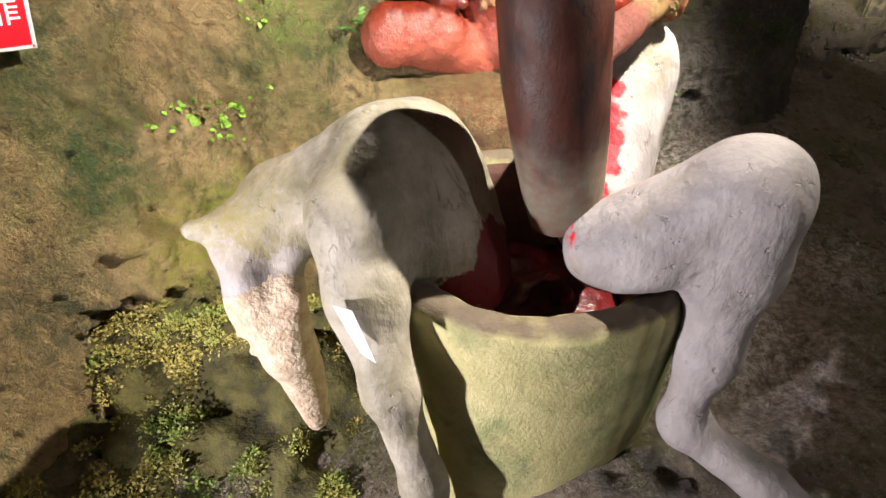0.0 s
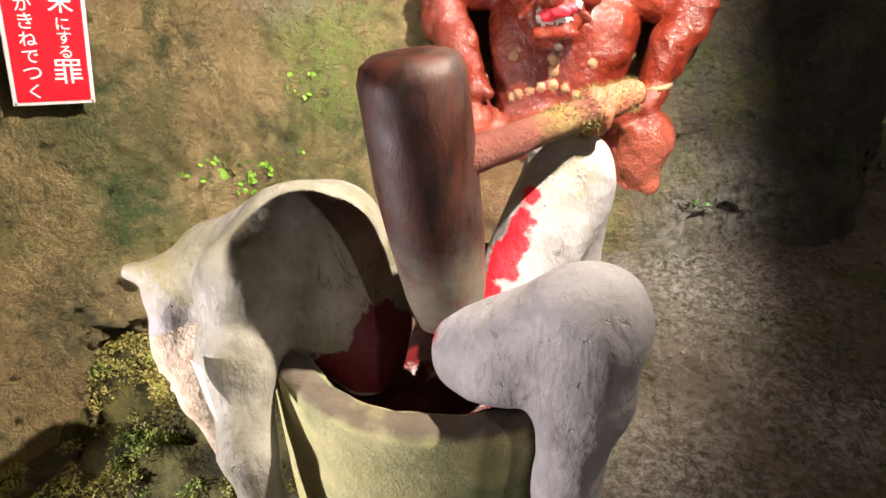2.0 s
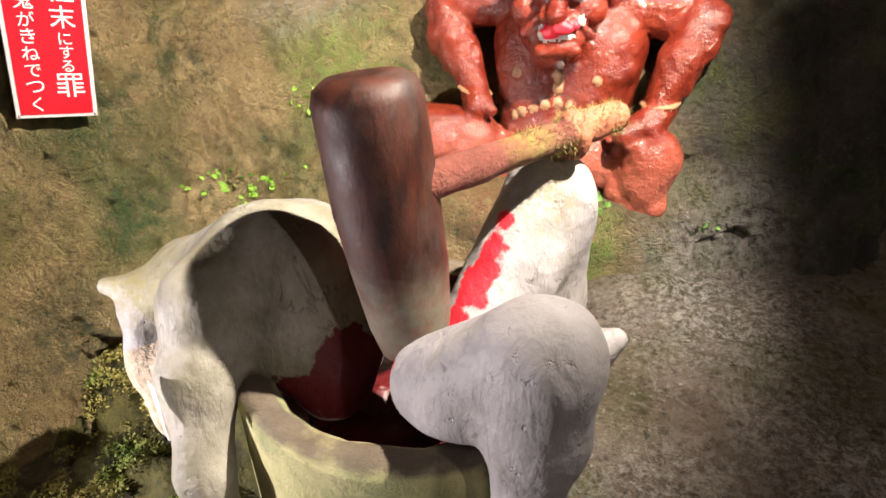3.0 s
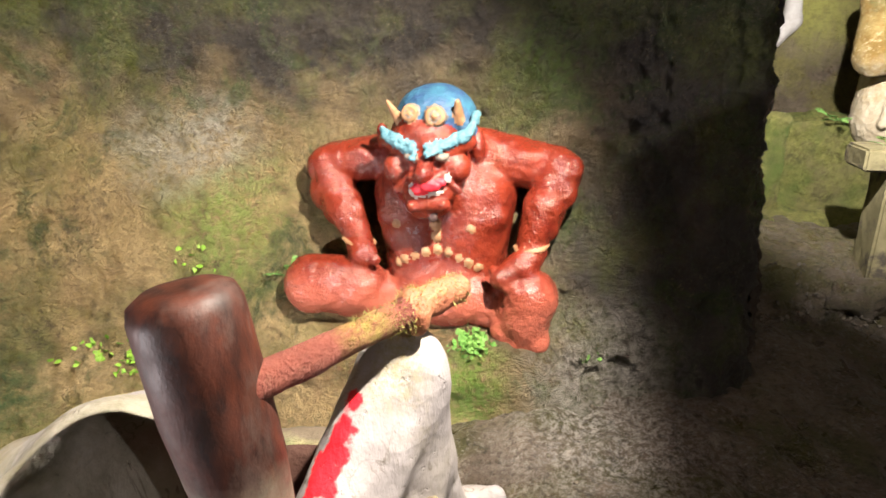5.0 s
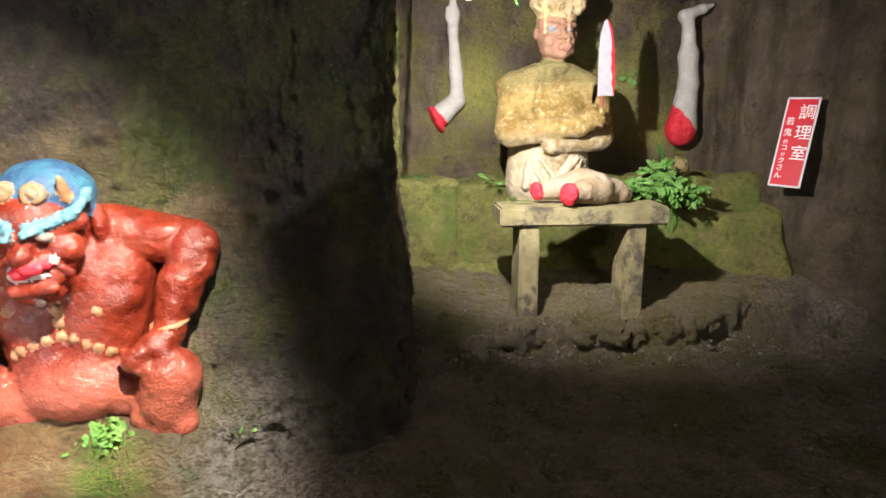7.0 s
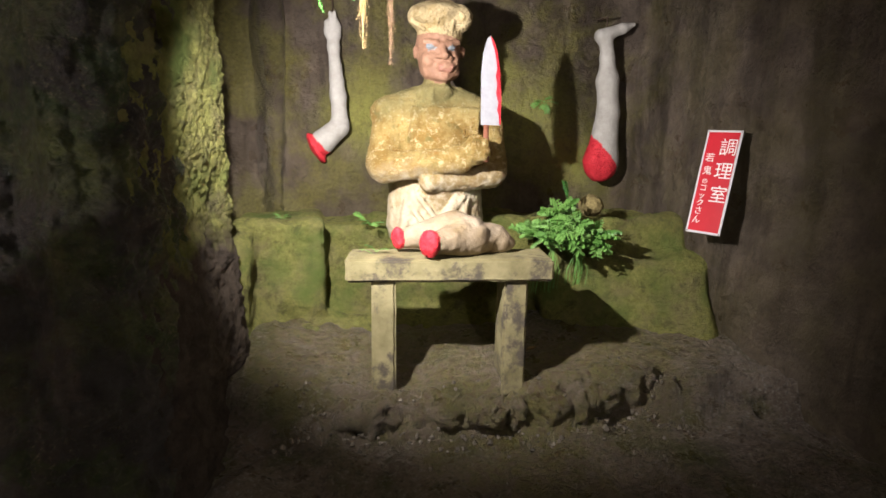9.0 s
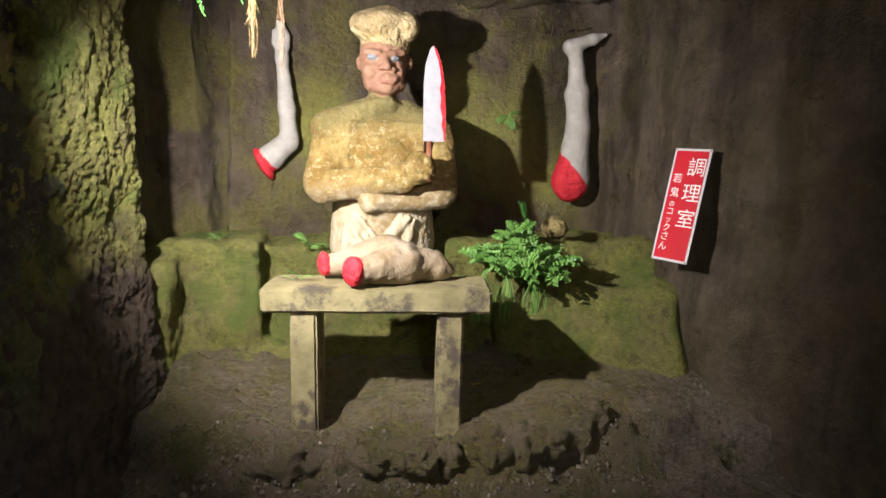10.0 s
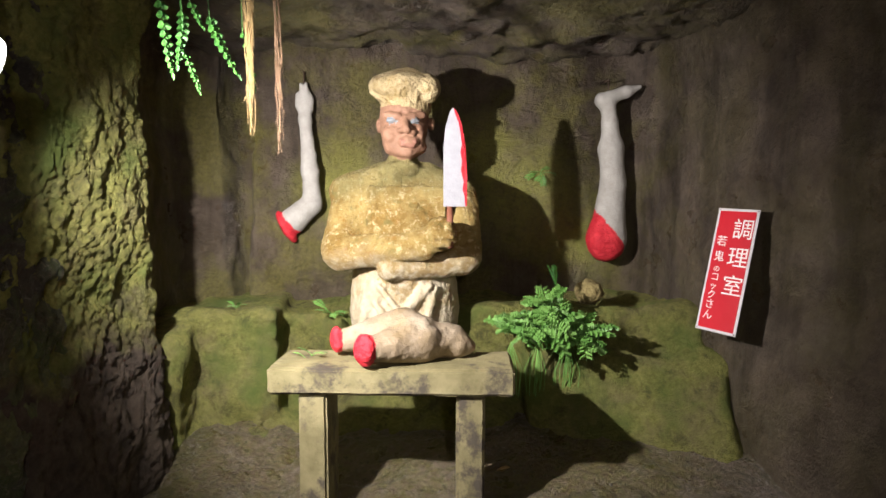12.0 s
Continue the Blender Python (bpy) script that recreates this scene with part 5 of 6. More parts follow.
# table
STONE = mottled("table_concrete", (0.15, 0.13, 0.06), (0.26, 0.225, 0.115), 7, 0.8, 0.35, 60, stain=(0.075, 0.062, 0.045), stain_at=(0.50, 0.60), stain_scale=6)
table = tagged(new("low_table"), "mossy concrete slab table on plank legs", "table")
table.matrix_world = pose(2.772, 3.575, 0.25, 0, 0, -4.5)


def slab(sx, sy, sz, at, cuts=10, rough=0.004, seed=0, bevel=0.012):
    bm = bmesh.new()
    bmesh.ops.create_cube(bm, size=1, matrix=Matrix.Translation(at) @ Matrix.Diagonal((sx, sy, sz, 1)))
    bmesh.ops.bevel(bm, geom=bm.edges[:], offset=bevel, segments=2, affect="EDGES")
    bmesh.ops.subdivide_edges(bm, edges=[e for e in bm.edges if e.calc_length() > 0.08], cuts=cuts, use_grid_fill=True)
    return ruffle(bm, rough, 12, seed)


part("tabletop", slab(1.01, 0.30, 0.112, (0, 0, 0.606), 14, 0.004, 2), STONE, table)
for k, x in enumerate((-0.325, 0.325)):
    part("leg", slab(0.118, 0.24, 0.60, (x, -0.01 + 0.01 * k, 0.248), 8, 0.004, 4 + k), STONE, table)

# severed trunk on the table
body = [("c", (2.705, 3.475, 0.985), (2.87, 3.56, 1.0), 0.062, 0.095, 0), ("c", (2.57, 3.645, 0.985), (2.80, 3.64, 1.02), 0.052, 0.10, 0), ("e", (2.83, 3.62, 1.02), (0.13, 0.10, 0.09), (0, 0, -10), 0),
        ("c", (2.88, 3.58, 0.99), (3.02, 3.62, 0.98), 0.09, 0.07, 0), ("e", (3.05, 3.62, 0.96), (0.07, 0.06, 0.045), (0, 0, 0), 0),
        ("e", (2.655, 3.452, 0.985), (0.036, 0.067, 0.066), (0, 0, 30), 1, 0.006), ("e", (2.52, 3.64, 0.985), (0.030, 0.056, 0.058), (0, 0, 12), 1, 0.006)]
TRUNK = mottled("trunk_paint", (0.21, 0.15, 0.08), (0.31, 0.25, 0.18), 7, 0.75, 0.6, 50, stain=(0.30, 0.21, 0.10), stain_at=(0.6, 0.75))
statue("trunk_sculpture", body, (2.4, 3.34, 0.86), (3.2, 3.80, 1.20), 0.009, 0.03, [TRUNK, RED], (2.8, 3.55, 0.91), "pale concrete trunk with red cut ends on the table", "sculpture", rough=0.006, rough_scale=18, rough2=0.003, scale2=60)

# hanging limbs
LIMB = mottled("limb_paint", (0.33, 0.31, 0.28), (0.43, 0.41, 0.38), 12, 0.75, 0.4, 80)
yb = 4.80
arm = [("c", (2.205, yb, 2.20), (2.20, yb, 2.26), 0.032, 0.02, 0), ("e", (2.20, yb, 2.17), (0.05, 0.028, 0.07), (0, 0, 0), 0), ("c", (2.165, yb, 2.15), (2.158, yb, 2.21), 0.018, 0.013, 0), ("c", (2.205, yb, 2.12), (2.20, yb, 2.06), 0.04, 0.036, 0),
       ("c", (2.20, yb, 2.06), (2.225, yb, 1.75), 0.036, 0.052, 0), ("c", (2.225, yb, 1.76), (2.235, yb, 1.55), 0.05, 0.056, 0), ("c", (2.23, yb, 1.55), (2.115, yb, 1.45), 0.064, 0.084, 0), ("e", (2.075, yb, 1.412), (0.035, 0.085, 0.112), (0, -29, 0), 0, 0.01), ("c", (2.185, yb - 0.02, 2.22), (2.182, yb - 0.02, 2.275), 0.013, 0.009, 0, 0.004), ("c", (2.212, yb - 0.02, 2.225), (2.213, yb - 0.02, 2.282), 0.013, 0.009, 0, 0.004)]
statue("arm_sculpture", arm, (1.9, 4.66, 1.2), (2.4, 4.96, 2.34), 0.008, 0.03, [LIMB, RED], (2.2, yb, 1.36), "pale grey arm sculpture with red cut hanging on the wall", "sculpture", paint=(lambda p: (2.23 - p[:, 0]) * 0.76 + (1.55 - p[:, 2]) * 0.65 + 0.012 * vnoise(p, 22, 2) > 0.165, 1), rough=0.003, rough_scale=20)
yl = 4.78
leg = [("c", (4.04, yl, 2.20), (4.19, yl, 2.255), 0.05, 0.035, 0), ("c", (4.19, yl, 2.255), (4.27, yl, 2.285), 0.032, 0.016, 0), ("c", (4.07, yl, 2.19), (4.09, yl, 2.06), 0.048, 0.045, 0), ("c", (4.09, yl, 2.06), (4.10, yl, 1.90), 0.047, 0.075, 0),
       ("c", (4.10, yl, 1.90), (4.12, yl, 1.68), 0.075, 0.078, 0), ("c", (4.12, yl, 1.68), (4.09, yl, 1.35), 0.078, 0.115, 0), ("e", (4.085, yl, 1.33), (0.125, 0.11, 0.14), (0, 0, 0), 0)]
statue("leg_sculpture", leg, (3.85, 4.6, 1.08), (4.35, 4.95, 2.36), 0.009, 0.03, [LIMB, RED], (4.1, yl, 1.2), "pale grey leg sculpture with red cut hanging on the wall", "sculpture", paint=(lambda p: (4.14 - p[:, 0]) * 0.84 + (1.27 - p[:, 2]) * 0.55 + 0.03 * vnoise(p, 16, 4) > -0.045, 1), rough=0.003, rough_scale=20)


def wall_hook(at, label):
    bm = bmesh.new()
    x, y, z = at
    bmesh.ops.create_cone(bm, cap_ends=True, segments=8, radius1=0.005, radius2=0.005, depth=0.09, matrix=Matrix.Translation((x, y, z + 0.03)))
    bmesh.ops.create_cone(bm, cap_ends=True, segments=8, radius1=0.006, radius2=0.006, depth=0.16, matrix=Matrix.Translation((x, y + 0.07, z + 0.075)) @ Matrix.Rotation(radians(90), 4, "X"))
    return tagged(part("wall_hook", bm, mottled("rusty_hook", (0.03, 0.018, 0.012), (0.07, 0.04, 0.025), 40, 0.7, 0.3), smooth=True), label, "hook", "hooks in the rock wall")


wall_hook((2.20, 4.79, 2.27), "dark rusty hook holding the arm sculpture")
wall_hook((4.07, 4.77, 2.25), "dark rusty hook holding the leg sculpture")

# ---- signs ----
SIGN_RED = mottled("sign_red", (0.50, 0.008, 0.02), (0.56, 0.014, 0.028), 6, 0.35, 0.05, 90)
SIGN_EDGE = mottled("sign_border", (0.55, 0.53, 0.55), (0.64, 0.62, 0.63), 8, 0.45, 0.05, 90)
INK = mottled("white_lettering", (0.78, 0.77, 0.75), (0.84, 0.83, 0.8), 20, 0.6, 0.05)
SCREW = mottled("screw_metal", (0.2, 0.2, 0.2), (0.3, 0.3, 0.3), 40, 0.4, 0.1)


def sign(name, m, w, h, columns, label):
    """A framed red board; columns of characters: (x, z of the first, size, step, text)."""
    ob = tagged(new(name), label, "sign")
    ob.matrix_world = m
    bm = bmesh.new()
    bmesh.ops.create_cube(bm, size=1, matrix=Matrix.Diagonal((w, 0.006, h, 1)))
    bmesh.ops.bevel(bm, geom=bm.edges[:], offset=0.0015, segments=1, affect="EDGES")
    part("border", bm, SIGN_EDGE, ob)
    bm = bmesh.new()
    bmesh.ops.create_cube(bm, size=1, matrix=Matrix.Translation((0, -0.0036, 0)) @ Matrix.Diagonal((w - 0.026, 0.004, h - 0.026, 1)))
    part("panel", bm, SIGN_RED, ob, "red panel")
    for sx in (-1, 1):
        for sz in (-1, 1):
            bm = bmesh.new()
            bmesh.ops.create_uvsphere(bm, u_segments=10, v_segments=6, radius=0.0045, matrix=Matrix.Translation((sx * (w / 2 - 0.008), -0.003, sz * (h / 2 - 0.008))))
            part("screw", bm, SCREW, ob, smooth=True)
    for x, z, steps, text in columns:
        for ch, (size, gap) in zip(text, steps):
            cu = bpy.data.curves.new("character", "FONT")
            cu.body, cu.size, cu.extrude, cu.align_x, cu.align_y = ch, size, 0.0008, "CENTER", "CENTER"
            tmp = new("character_source", cu)
            me = bpy.data.meshes.new_from_object(tmp.evaluated_get(bpy.context.evaluated_depsgraph_get()))
            bpy.data.objects.remove(tmp)
            me.materials.clear()
            me.materials.append(INK)
            c = new("character", me)
            c.parent = ob
            c.matrix_basis = pose(x, -0.0068, z, 90, 0, 0)
            z -= gap
    return ob


def board(bl, br, tl):
    """Pose, width and height of a board from three corners, seen from the front."""
    bl, br, tl = Vector(bl), Vector(br), Vector(tl)
    x, z = (br - bl).normalized(), (tl - bl)
    z = (z - x * z.dot(x)).normalized()
    y = z.cross(x)
    m = Matrix((x, y, z)).transposed().to_4x4()
    m.translation = (br + tl) / 2
    return m, (br - bl).length, (tl - bl).length


m2, w2, h2 = board((4.245, 3.90, 0.963), (4.347, 3.72, 0.958), (4.376, 3.94, 1.552))
sign("kitchen_sign", m2, w2, h2, [(0.042, h2 / 2 - 0.105, [(0.105, 0.137)] * 3, "調理室"), (-0.052, h2 / 2 - 0.165, [(0.055, 0.075), (0.055, 0.062), (0.034, 0.04), (0.046, 0.045), (0.04, 0.043), (0.046, 0.047), (0.05, 0.052), (0.05, 0.05)], "若鬼のコックさん")],
     "tilted red framed sign with white Japanese lettering")
m1, w1, h1 = board((-1.265, 1.499, 0.659), (-1.141, 1.695, 0.63), (-1.180, 1.501, 1.255))
sign("crime_sign", m1, w1, h1, [(0.046, h1 / 2 - 0.20, [(0.082, 0.082), (0.074, 0.064), (0.046, 0.042), (0.046, 0.044), (0.046, 0.066), (0.088, 0.08)], "粗末にする罪"), (-0.052, h1 / 2 - 0.235, [(0.056, 0.056), (0.05, 0.05), (0.054, 0.053), (0.05, 0.052), (0.05, 0.052), (0.058, 0.06), (0.054, 0.05)], "鬼がきねでつく")],
     "upright red framed sign with white Japanese lettering")
# ---- lamps ----
CASE = mottled("lamp_case", (0.02, 0.02, 0.02), (0.04, 0.04, 0.04), 20, 0.5, 0.1)
GLOW = Nodes("lamp_glow")
GLOW.b.inputs["Emission Color"].default_value = (1.0, 0.97, 0.9, 1)
GLOW.b.inputs["Emission Strength"].default_value = 6
GLOW = GLOW.done((0.8, 0.8, 0.8), 0.4)


def spot_lamp(eye, target, label):
    """A ring-fronted spotlight on a stem from the ceiling, or from the floor when low; the light leaves through the ring."""
    ob = tagged(new("spotlight"), label, "lamp")
    ob.matrix_world = look(eye, target)
    bm = bmesh.new()
    rings = [[bm.verts.new((r * math.cos(a), r * math.sin(a), z)) for a in [2 * math.pi * k / 32 for k in range(32)]] for r, z in ((0.058, 0.012), (0.058, 0.07), (0.035, 0.10))]
    for a, b in zip(rings, rings[1:]):
        for k in range(32):
            bm.faces.new((a[k], a[(k + 1) % 32], b[(k + 1) % 32], b[k]))
    bm.faces.new(rings[-1])
    part("housing", bm, CASE, ob, smooth=True)
    bm = bmesh.new()
    R, r = 0.062, 0.006
    vs = [[bm.verts.new(((R + r * math.cos(b)) * math.cos(a), (R + r * math.cos(b)) * math.sin(a), r * math.sin(b))) for b in [2 * math.pi * j / 8 for j in range(8)]] for a in [2 * math.pi * k / 40 for k in range(40)]]
    for k in range(40):
        for j in range(8):
            bm.faces.new((vs[k][j], vs[(k + 1) % 40][j], vs[(k + 1) % 40][(j + 1) % 8], vs[k][(j + 1) % 8]))
    part("ring", bm, GLOW, ob, "glowing white ring", smooth=True)
    bm = bmesh.new()
    back = Vector(eye) + (Vector(eye) - Vector(target)).normalized() * 0.085
    foot = 2.72 if back.z > 1 else -0.16
    bmesh.ops.create_cone(bm, cap_ends=True, segments=10, radius1=0.008, radius2=0.008, depth=abs(foot - back.z), matrix=Matrix.Translation((back.x, back.y, (foot + back.z) / 2)))
    bm.transform(ob.matrix_world.inverted())
    part("stem", bm, CASE, ob)
    return tagged(ob, group="cave spotlights")


spot_lamp(LAMP_B, AIM_B, "small spotlight with a glowing white ring")
spot_lamp(LAMP_A, AIM_A, "small spotlight aimed at the red demon")
spot_lamp(LAMP_C, AIM_C, "small spotlight aimed at the mortar")
# body of the added fill bulb, made up and out of view
bm = bmesh.new()
bmesh.ops.create_uvsphere(bm, u_segments=16, v_segments=10, radius=0.035)
fill_lamp = tagged(new("fill_lamp"), "small bare bulb added for fill under the walkway ceiling", "lamp")
fill_lamp.location = (3.1, -0.6, 2.33)
part("bulb", bm, GLOW, fill_lamp, smooth=True)
bm = bmesh.new()
bmesh.ops.create_cone(bm, cap_ends=True, segments=10, radius1=0.008, radius2=0.008, depth=0.35, matrix=Matrix.Translation((0, 0, 0.2)))
part("stem", bm, CASE, fill_lamp)


# ---- plants ----
LEAF = Nodes("fern_leaf")
_r = LEAF.t.nodes.new("ShaderNodeObjectInfo").outputs["Random"]
LEAF = LEAF.done(LEAF.mix(LEAF.math("MULTIPLY", LEAF.math("ADD", LEAF.noise(30, 4), _r), 0.5), (0.07, 0.21, 0.035), (0.26, 0.48, 0.12)), 0.45, 0, 0.5)
HANG = mottled("hanging_leaf", (0.015, 0.07, 0.012), (0.05, 0.16, 0.025), 30, 0.5, 0.2)
LIME = mottled("lime_leaf", (0.16, 0.34, 0.03), (0.30, 0.50, 0.07), 30, 0.5, 0.2)
TWIG = mottled("dry_root", (0.17, 0.11, 0.04), (0.26, 0.18, 0.075), 30, 0.8, 0.2)
TWIG2 = mottled("brown_root", (0.13, 0.075, 0.04), (0.21, 0.13, 0.075), 30, 0.8, 0.2)


def leaf(bm, base, tip, side, width, fold=0.15):
    """A small folded leaf with a toothed outline."""
    base, tip, side = Vector(base), Vector(tip), Vector(side).normalized()
    up = (tip - base).cross(side).normalized() * width * fold
    mid = [base.lerp(tip, t) for t in (0, 0.35, 0.7, 1)]
    wid = (0.25, 1.0, 0.7, 0.0)
    c = [bm.verts.new(m) for m in mid]
    for s in (-1, 1):
        e = [bm.verts.new(m + side * s * width * w * 0.5 + up) for m, w in zip(mid[:3], wid)]
        for k in range(2):
            bm.faces.new((c[k], c[k + 1], e[k + 1], e[k]) if s > 0 else (c[k], e[k], e[k + 1], c[k + 1]))
        bm.faces.new((c[2], c[3], e[2]) if s > 0 else (c[2], e[2], c[3]))


def tube(bm, points, r0, r1, seg=4):
    rings = []
    for k, p in enumerate(points):
        d = (Vector(points[min(k + 1, len(points) - 1)]) - Vector(points[max(k - 1, 0)])).normalized()
        a = d.orthogonal().normalized()
        b = d.cross(a)
        r = r0 + (r1 - r0) * k / (len(points) - 1)
        rings.append([bm.verts.new(Vector(p) + (a * math.cos(2 * math.pi * j / seg) + b * math.sin(2 * math.pi * j / seg)) * r) for j in range(seg)])
    for x, y in zip(rings, rings[1:]):
        for j in range(seg):
            bm.faces.new((x[j], x[(j + 1) % seg], y[(j + 1) % seg], y[j]))


def frond_mesh(length, pairs, width, droop, rng, twice=True, broad=0.30):
    """A fern frond along +x that bends down, with paired pinnae, each lobed."""
    bm = bmesh.new()
    pts = [Vector((length * t, 0.02 * length * math.sin(5 * t), length * (0.35 * t - droop * t * t))) for t in [k / 10 for k in range(11)]]
    tube(bm, pts, 0.0022, 0.0008)
    for k in range(pairs):
        t = 0.18 + 0.8 * k / pairs
        j = min(9, int(t * 10))
        p = pts[j].lerp(pts[j + 1], t * 10 - j)
        d = (pts[j + 1] - pts[j]).normalized()
        w = width * math.sin(math.pi * min(1, (1 - t) * 1.1 + 0.12)) ** 0.8 * rng.uniform(0.85, 1.1)
        for s in (-1, 1):
            side = (Vector((0, s, 0)) + d * 0.45 + Vector((0, 0, rng.uniform(-0.25, 0.1)))).normalized()
            if twice:
                for m in range(3):
                    q = p + side * w * (0.1 + 0.3 * m)
                    for u in (-1, 1):
                        leaf(bm, q, q + (side * 0.75 + d * u * 0.75) * w * (0.34 - 0.06 * m), side.cross(d), w * broad)
                leaf(bm, p + side * w * 0.75, p + side * w * 1.1, d, w * 0.2)
            else:
                leaf(bm, p, p + side * w, d, w * 0.55)
    bm.normal_update()
    me = bpy.data.meshes.new("frond")
    bm.to_mesh(me)
    bm.free()
    me.materials.append(LEAF)
    return me


rng = random.Random(7)
FRONDS = [frond_mesh(0.30, 11, 0.07, d, rng) for d in (0.25, 0.45, 0.65)]
HANGING = [frond_mesh(0.34, 15, 0.042, d, rng, False) for d in (0.3, 0.5)]
BUSHY = [frond_mesh(s, 7, 0.068, d, rng, True, 0.52) for s, d in ((0.17, 0.5), (0.15, 0.8), (0.20, 1.1))]
for me in HANGING:
    me.materials.clear()
    me.materials.append(HANG)
SMALL = [frond_mesh(0.10, 6, 0.028, d, rng, False) for d in (0.3, 0.6)]


def fern(name, base, count, meshes, lo, hi, label, scale=(0.7, 1.1), around=(0, 360), lime=False):
    ob = tagged(new(name), label, "fern", {"fern_clump": "ferns before the bench", "bench_fern": "small ferns on the bench"}.get(name, ""))
    ob.location = base
    for k in range(count):
        f = new("frond", rng.choice(meshes))
        f.parent = ob
        a = around[0] + (around[1] - around[0]) * (k + rng.random() * 0.7) / count
        f.matrix_basis = pose(rng.uniform(-0.02, 0.02), rng.uniform(-0.02, 0.02), 0, rng.uniform(-25, 25), -rng.uniform(lo, hi), a) @ Matrix.Scale(rng.uniform(*scale), 4)
    return ob


for p, c in (((3.36, 4.06, 0.90), 18), ((3.47, 4.02, 0.90), 22), ((3.60, 4.04, 0.92), 24), ((3.71, 4.03, 0.86), 24), ((3.56, 4.12, 1.00), 20)):
    fern("fern_clump", p, c, BUSHY, 0, 85, "bright green bushy fern clump before the mossy bench", (0.55, 0.95))


def hanging_frond(points, half, pairs, seed):
    """One frond that hangs along a bent line, with paired blunt leaflets."""
    r = random.Random(seed)
    bm = bmesh.new()
    line = [Vector(p) for p in points]
    tube(bm, line, 0.0013, 0.0008)
    span = len(line) - 2
    for k in range(pairs):
        t = (k + 0.3) / pairs * span
        j = min(span - 1, int(t))
        p = line[j + 1].lerp(line[j + 2], t - j)
        d = (line[j + 2] - line[j + 1]).normalized()
        w = half * (1.0 - 0.75 * (k / pairs) ** 1.8) * r.uniform(0.88, 1.1)
        across = d.cross(Vector((0.45, -0.9, 0))).normalized()
        for sgn in (-1, 1):
            side = (across * sgn + d * 0.35 + Vector((0, r.uniform(-0.3, 0.3), r.uniform(-0.1, 0.1)))).normalized()
            leaf(bm, p, p + side * w, d, half * 1.25, 0.22)
    leaf(bm, line[-1] - (line[-1] - line[-2]) * 0.2, line[-1] + (line[-1] - line[-2]).normalized() * half * 0.8, Vector((1, 0.4, 0)), half * 0.5)
    return bm


for k, (pts, half, pairs) in enumerate((
        ([(2.06, 3.02, 2.56), (2.083, 3.0, 2.20), (2.093, 3.0, 2.11), (2.106, 2.99, 2.03), (2.119, 2.98, 1.975)], 0.021, 9),
        ([(2.10, 3.02, 2.56), (2.147, 3.0, 2.165), (2.150, 2.99, 2.11), (2.140, 2.985, 2.05), (2.134, 2.98, 2.00)], 0.021, 8),
        ([(2.11, 3.03, 2.56), (2.150, 3.0, 2.045), (2.170, 3.0, 1.99), (2.186, 2.995, 1.95), (2.195, 2.99, 1.925)], 0.013, 8),
        ([(2.13, 3.02, 2.56), (2.150, 3.0, 2.25), (2.178, 3.0, 2.18), (2.196, 3.0, 2.145), (2.208, 3.0, 2.122)], 0.015, 8),
        ([(2.18, 3.06, 2.56), (2.212, 3.05, 2.165), (2.232, 3.05, 2.11), (2.262, 3.045, 2.05), (2.30, 3.04, 1.985)], 0.022, 8),
        ([(2.30, 3.06, 2.56), (2.318, 3.03, 2.12), (2.335, 3.03, 2.05), (2.35, 3.03, 1.98), (2.352, 3.03, 1.94)], 0.012, 7))):
    tagged(part("hanging_fern", hanging_frond(pts, half, pairs, k), HANG), "green fern frond hanging from the cave ceiling", "fern", "ferns under the ceiling")
p, _ = on_wall("wall_kitchen", (3.69, 4.85, 1.74))
fern("wall_fern", tuple(p), 8, SMALL, -60, 40, "small green fern growing from the rock wall", (0.8, 1.2), (180, 360))
fern("bench_fern", (2.42, 4.30, 0.96), 7, SMALL, 0, 40, "small green fern on the mossy bench", (0.8, 1.3))
fern("bench_fern", (1.90, 4.33, 0.99), 4, SMALL, 20, 60, "small green fern on the mossy bench", (0.5, 0.8))
fern("table_sprout", (2.40, 3.62, 0.915), 4, SMALL, 0, 40, "small green sprout on the table slab", (0.6, 0.9))
for p in ((3.36, 4.06), (3.50, 4.06), (3.66, 4.06)):
    bm = bmesh.new()
    for _ in range(14):
        x, y = p[0] + rng.gauss(0, 0.03), p[1] + rng.gauss(0, 0.02)
        tube(bm, [(x, y + 0.06, 0.55), (x + rng.gauss(0, 0.01), y + 0.02, 0.7), (p[0], p[1], 0.86)], 0.002, 0.0015, 3)
    tagged(part("fern_stalk", bm, LEAF), "thin green stalks under a fern clump", "fern")
fern("tall_sprig", (3.60, 4.16, 1.08), 2, HANGING, 45, 75, "thin pale sprig above the fern clump", (0.5, 0.7))


LEAFLETS = {}


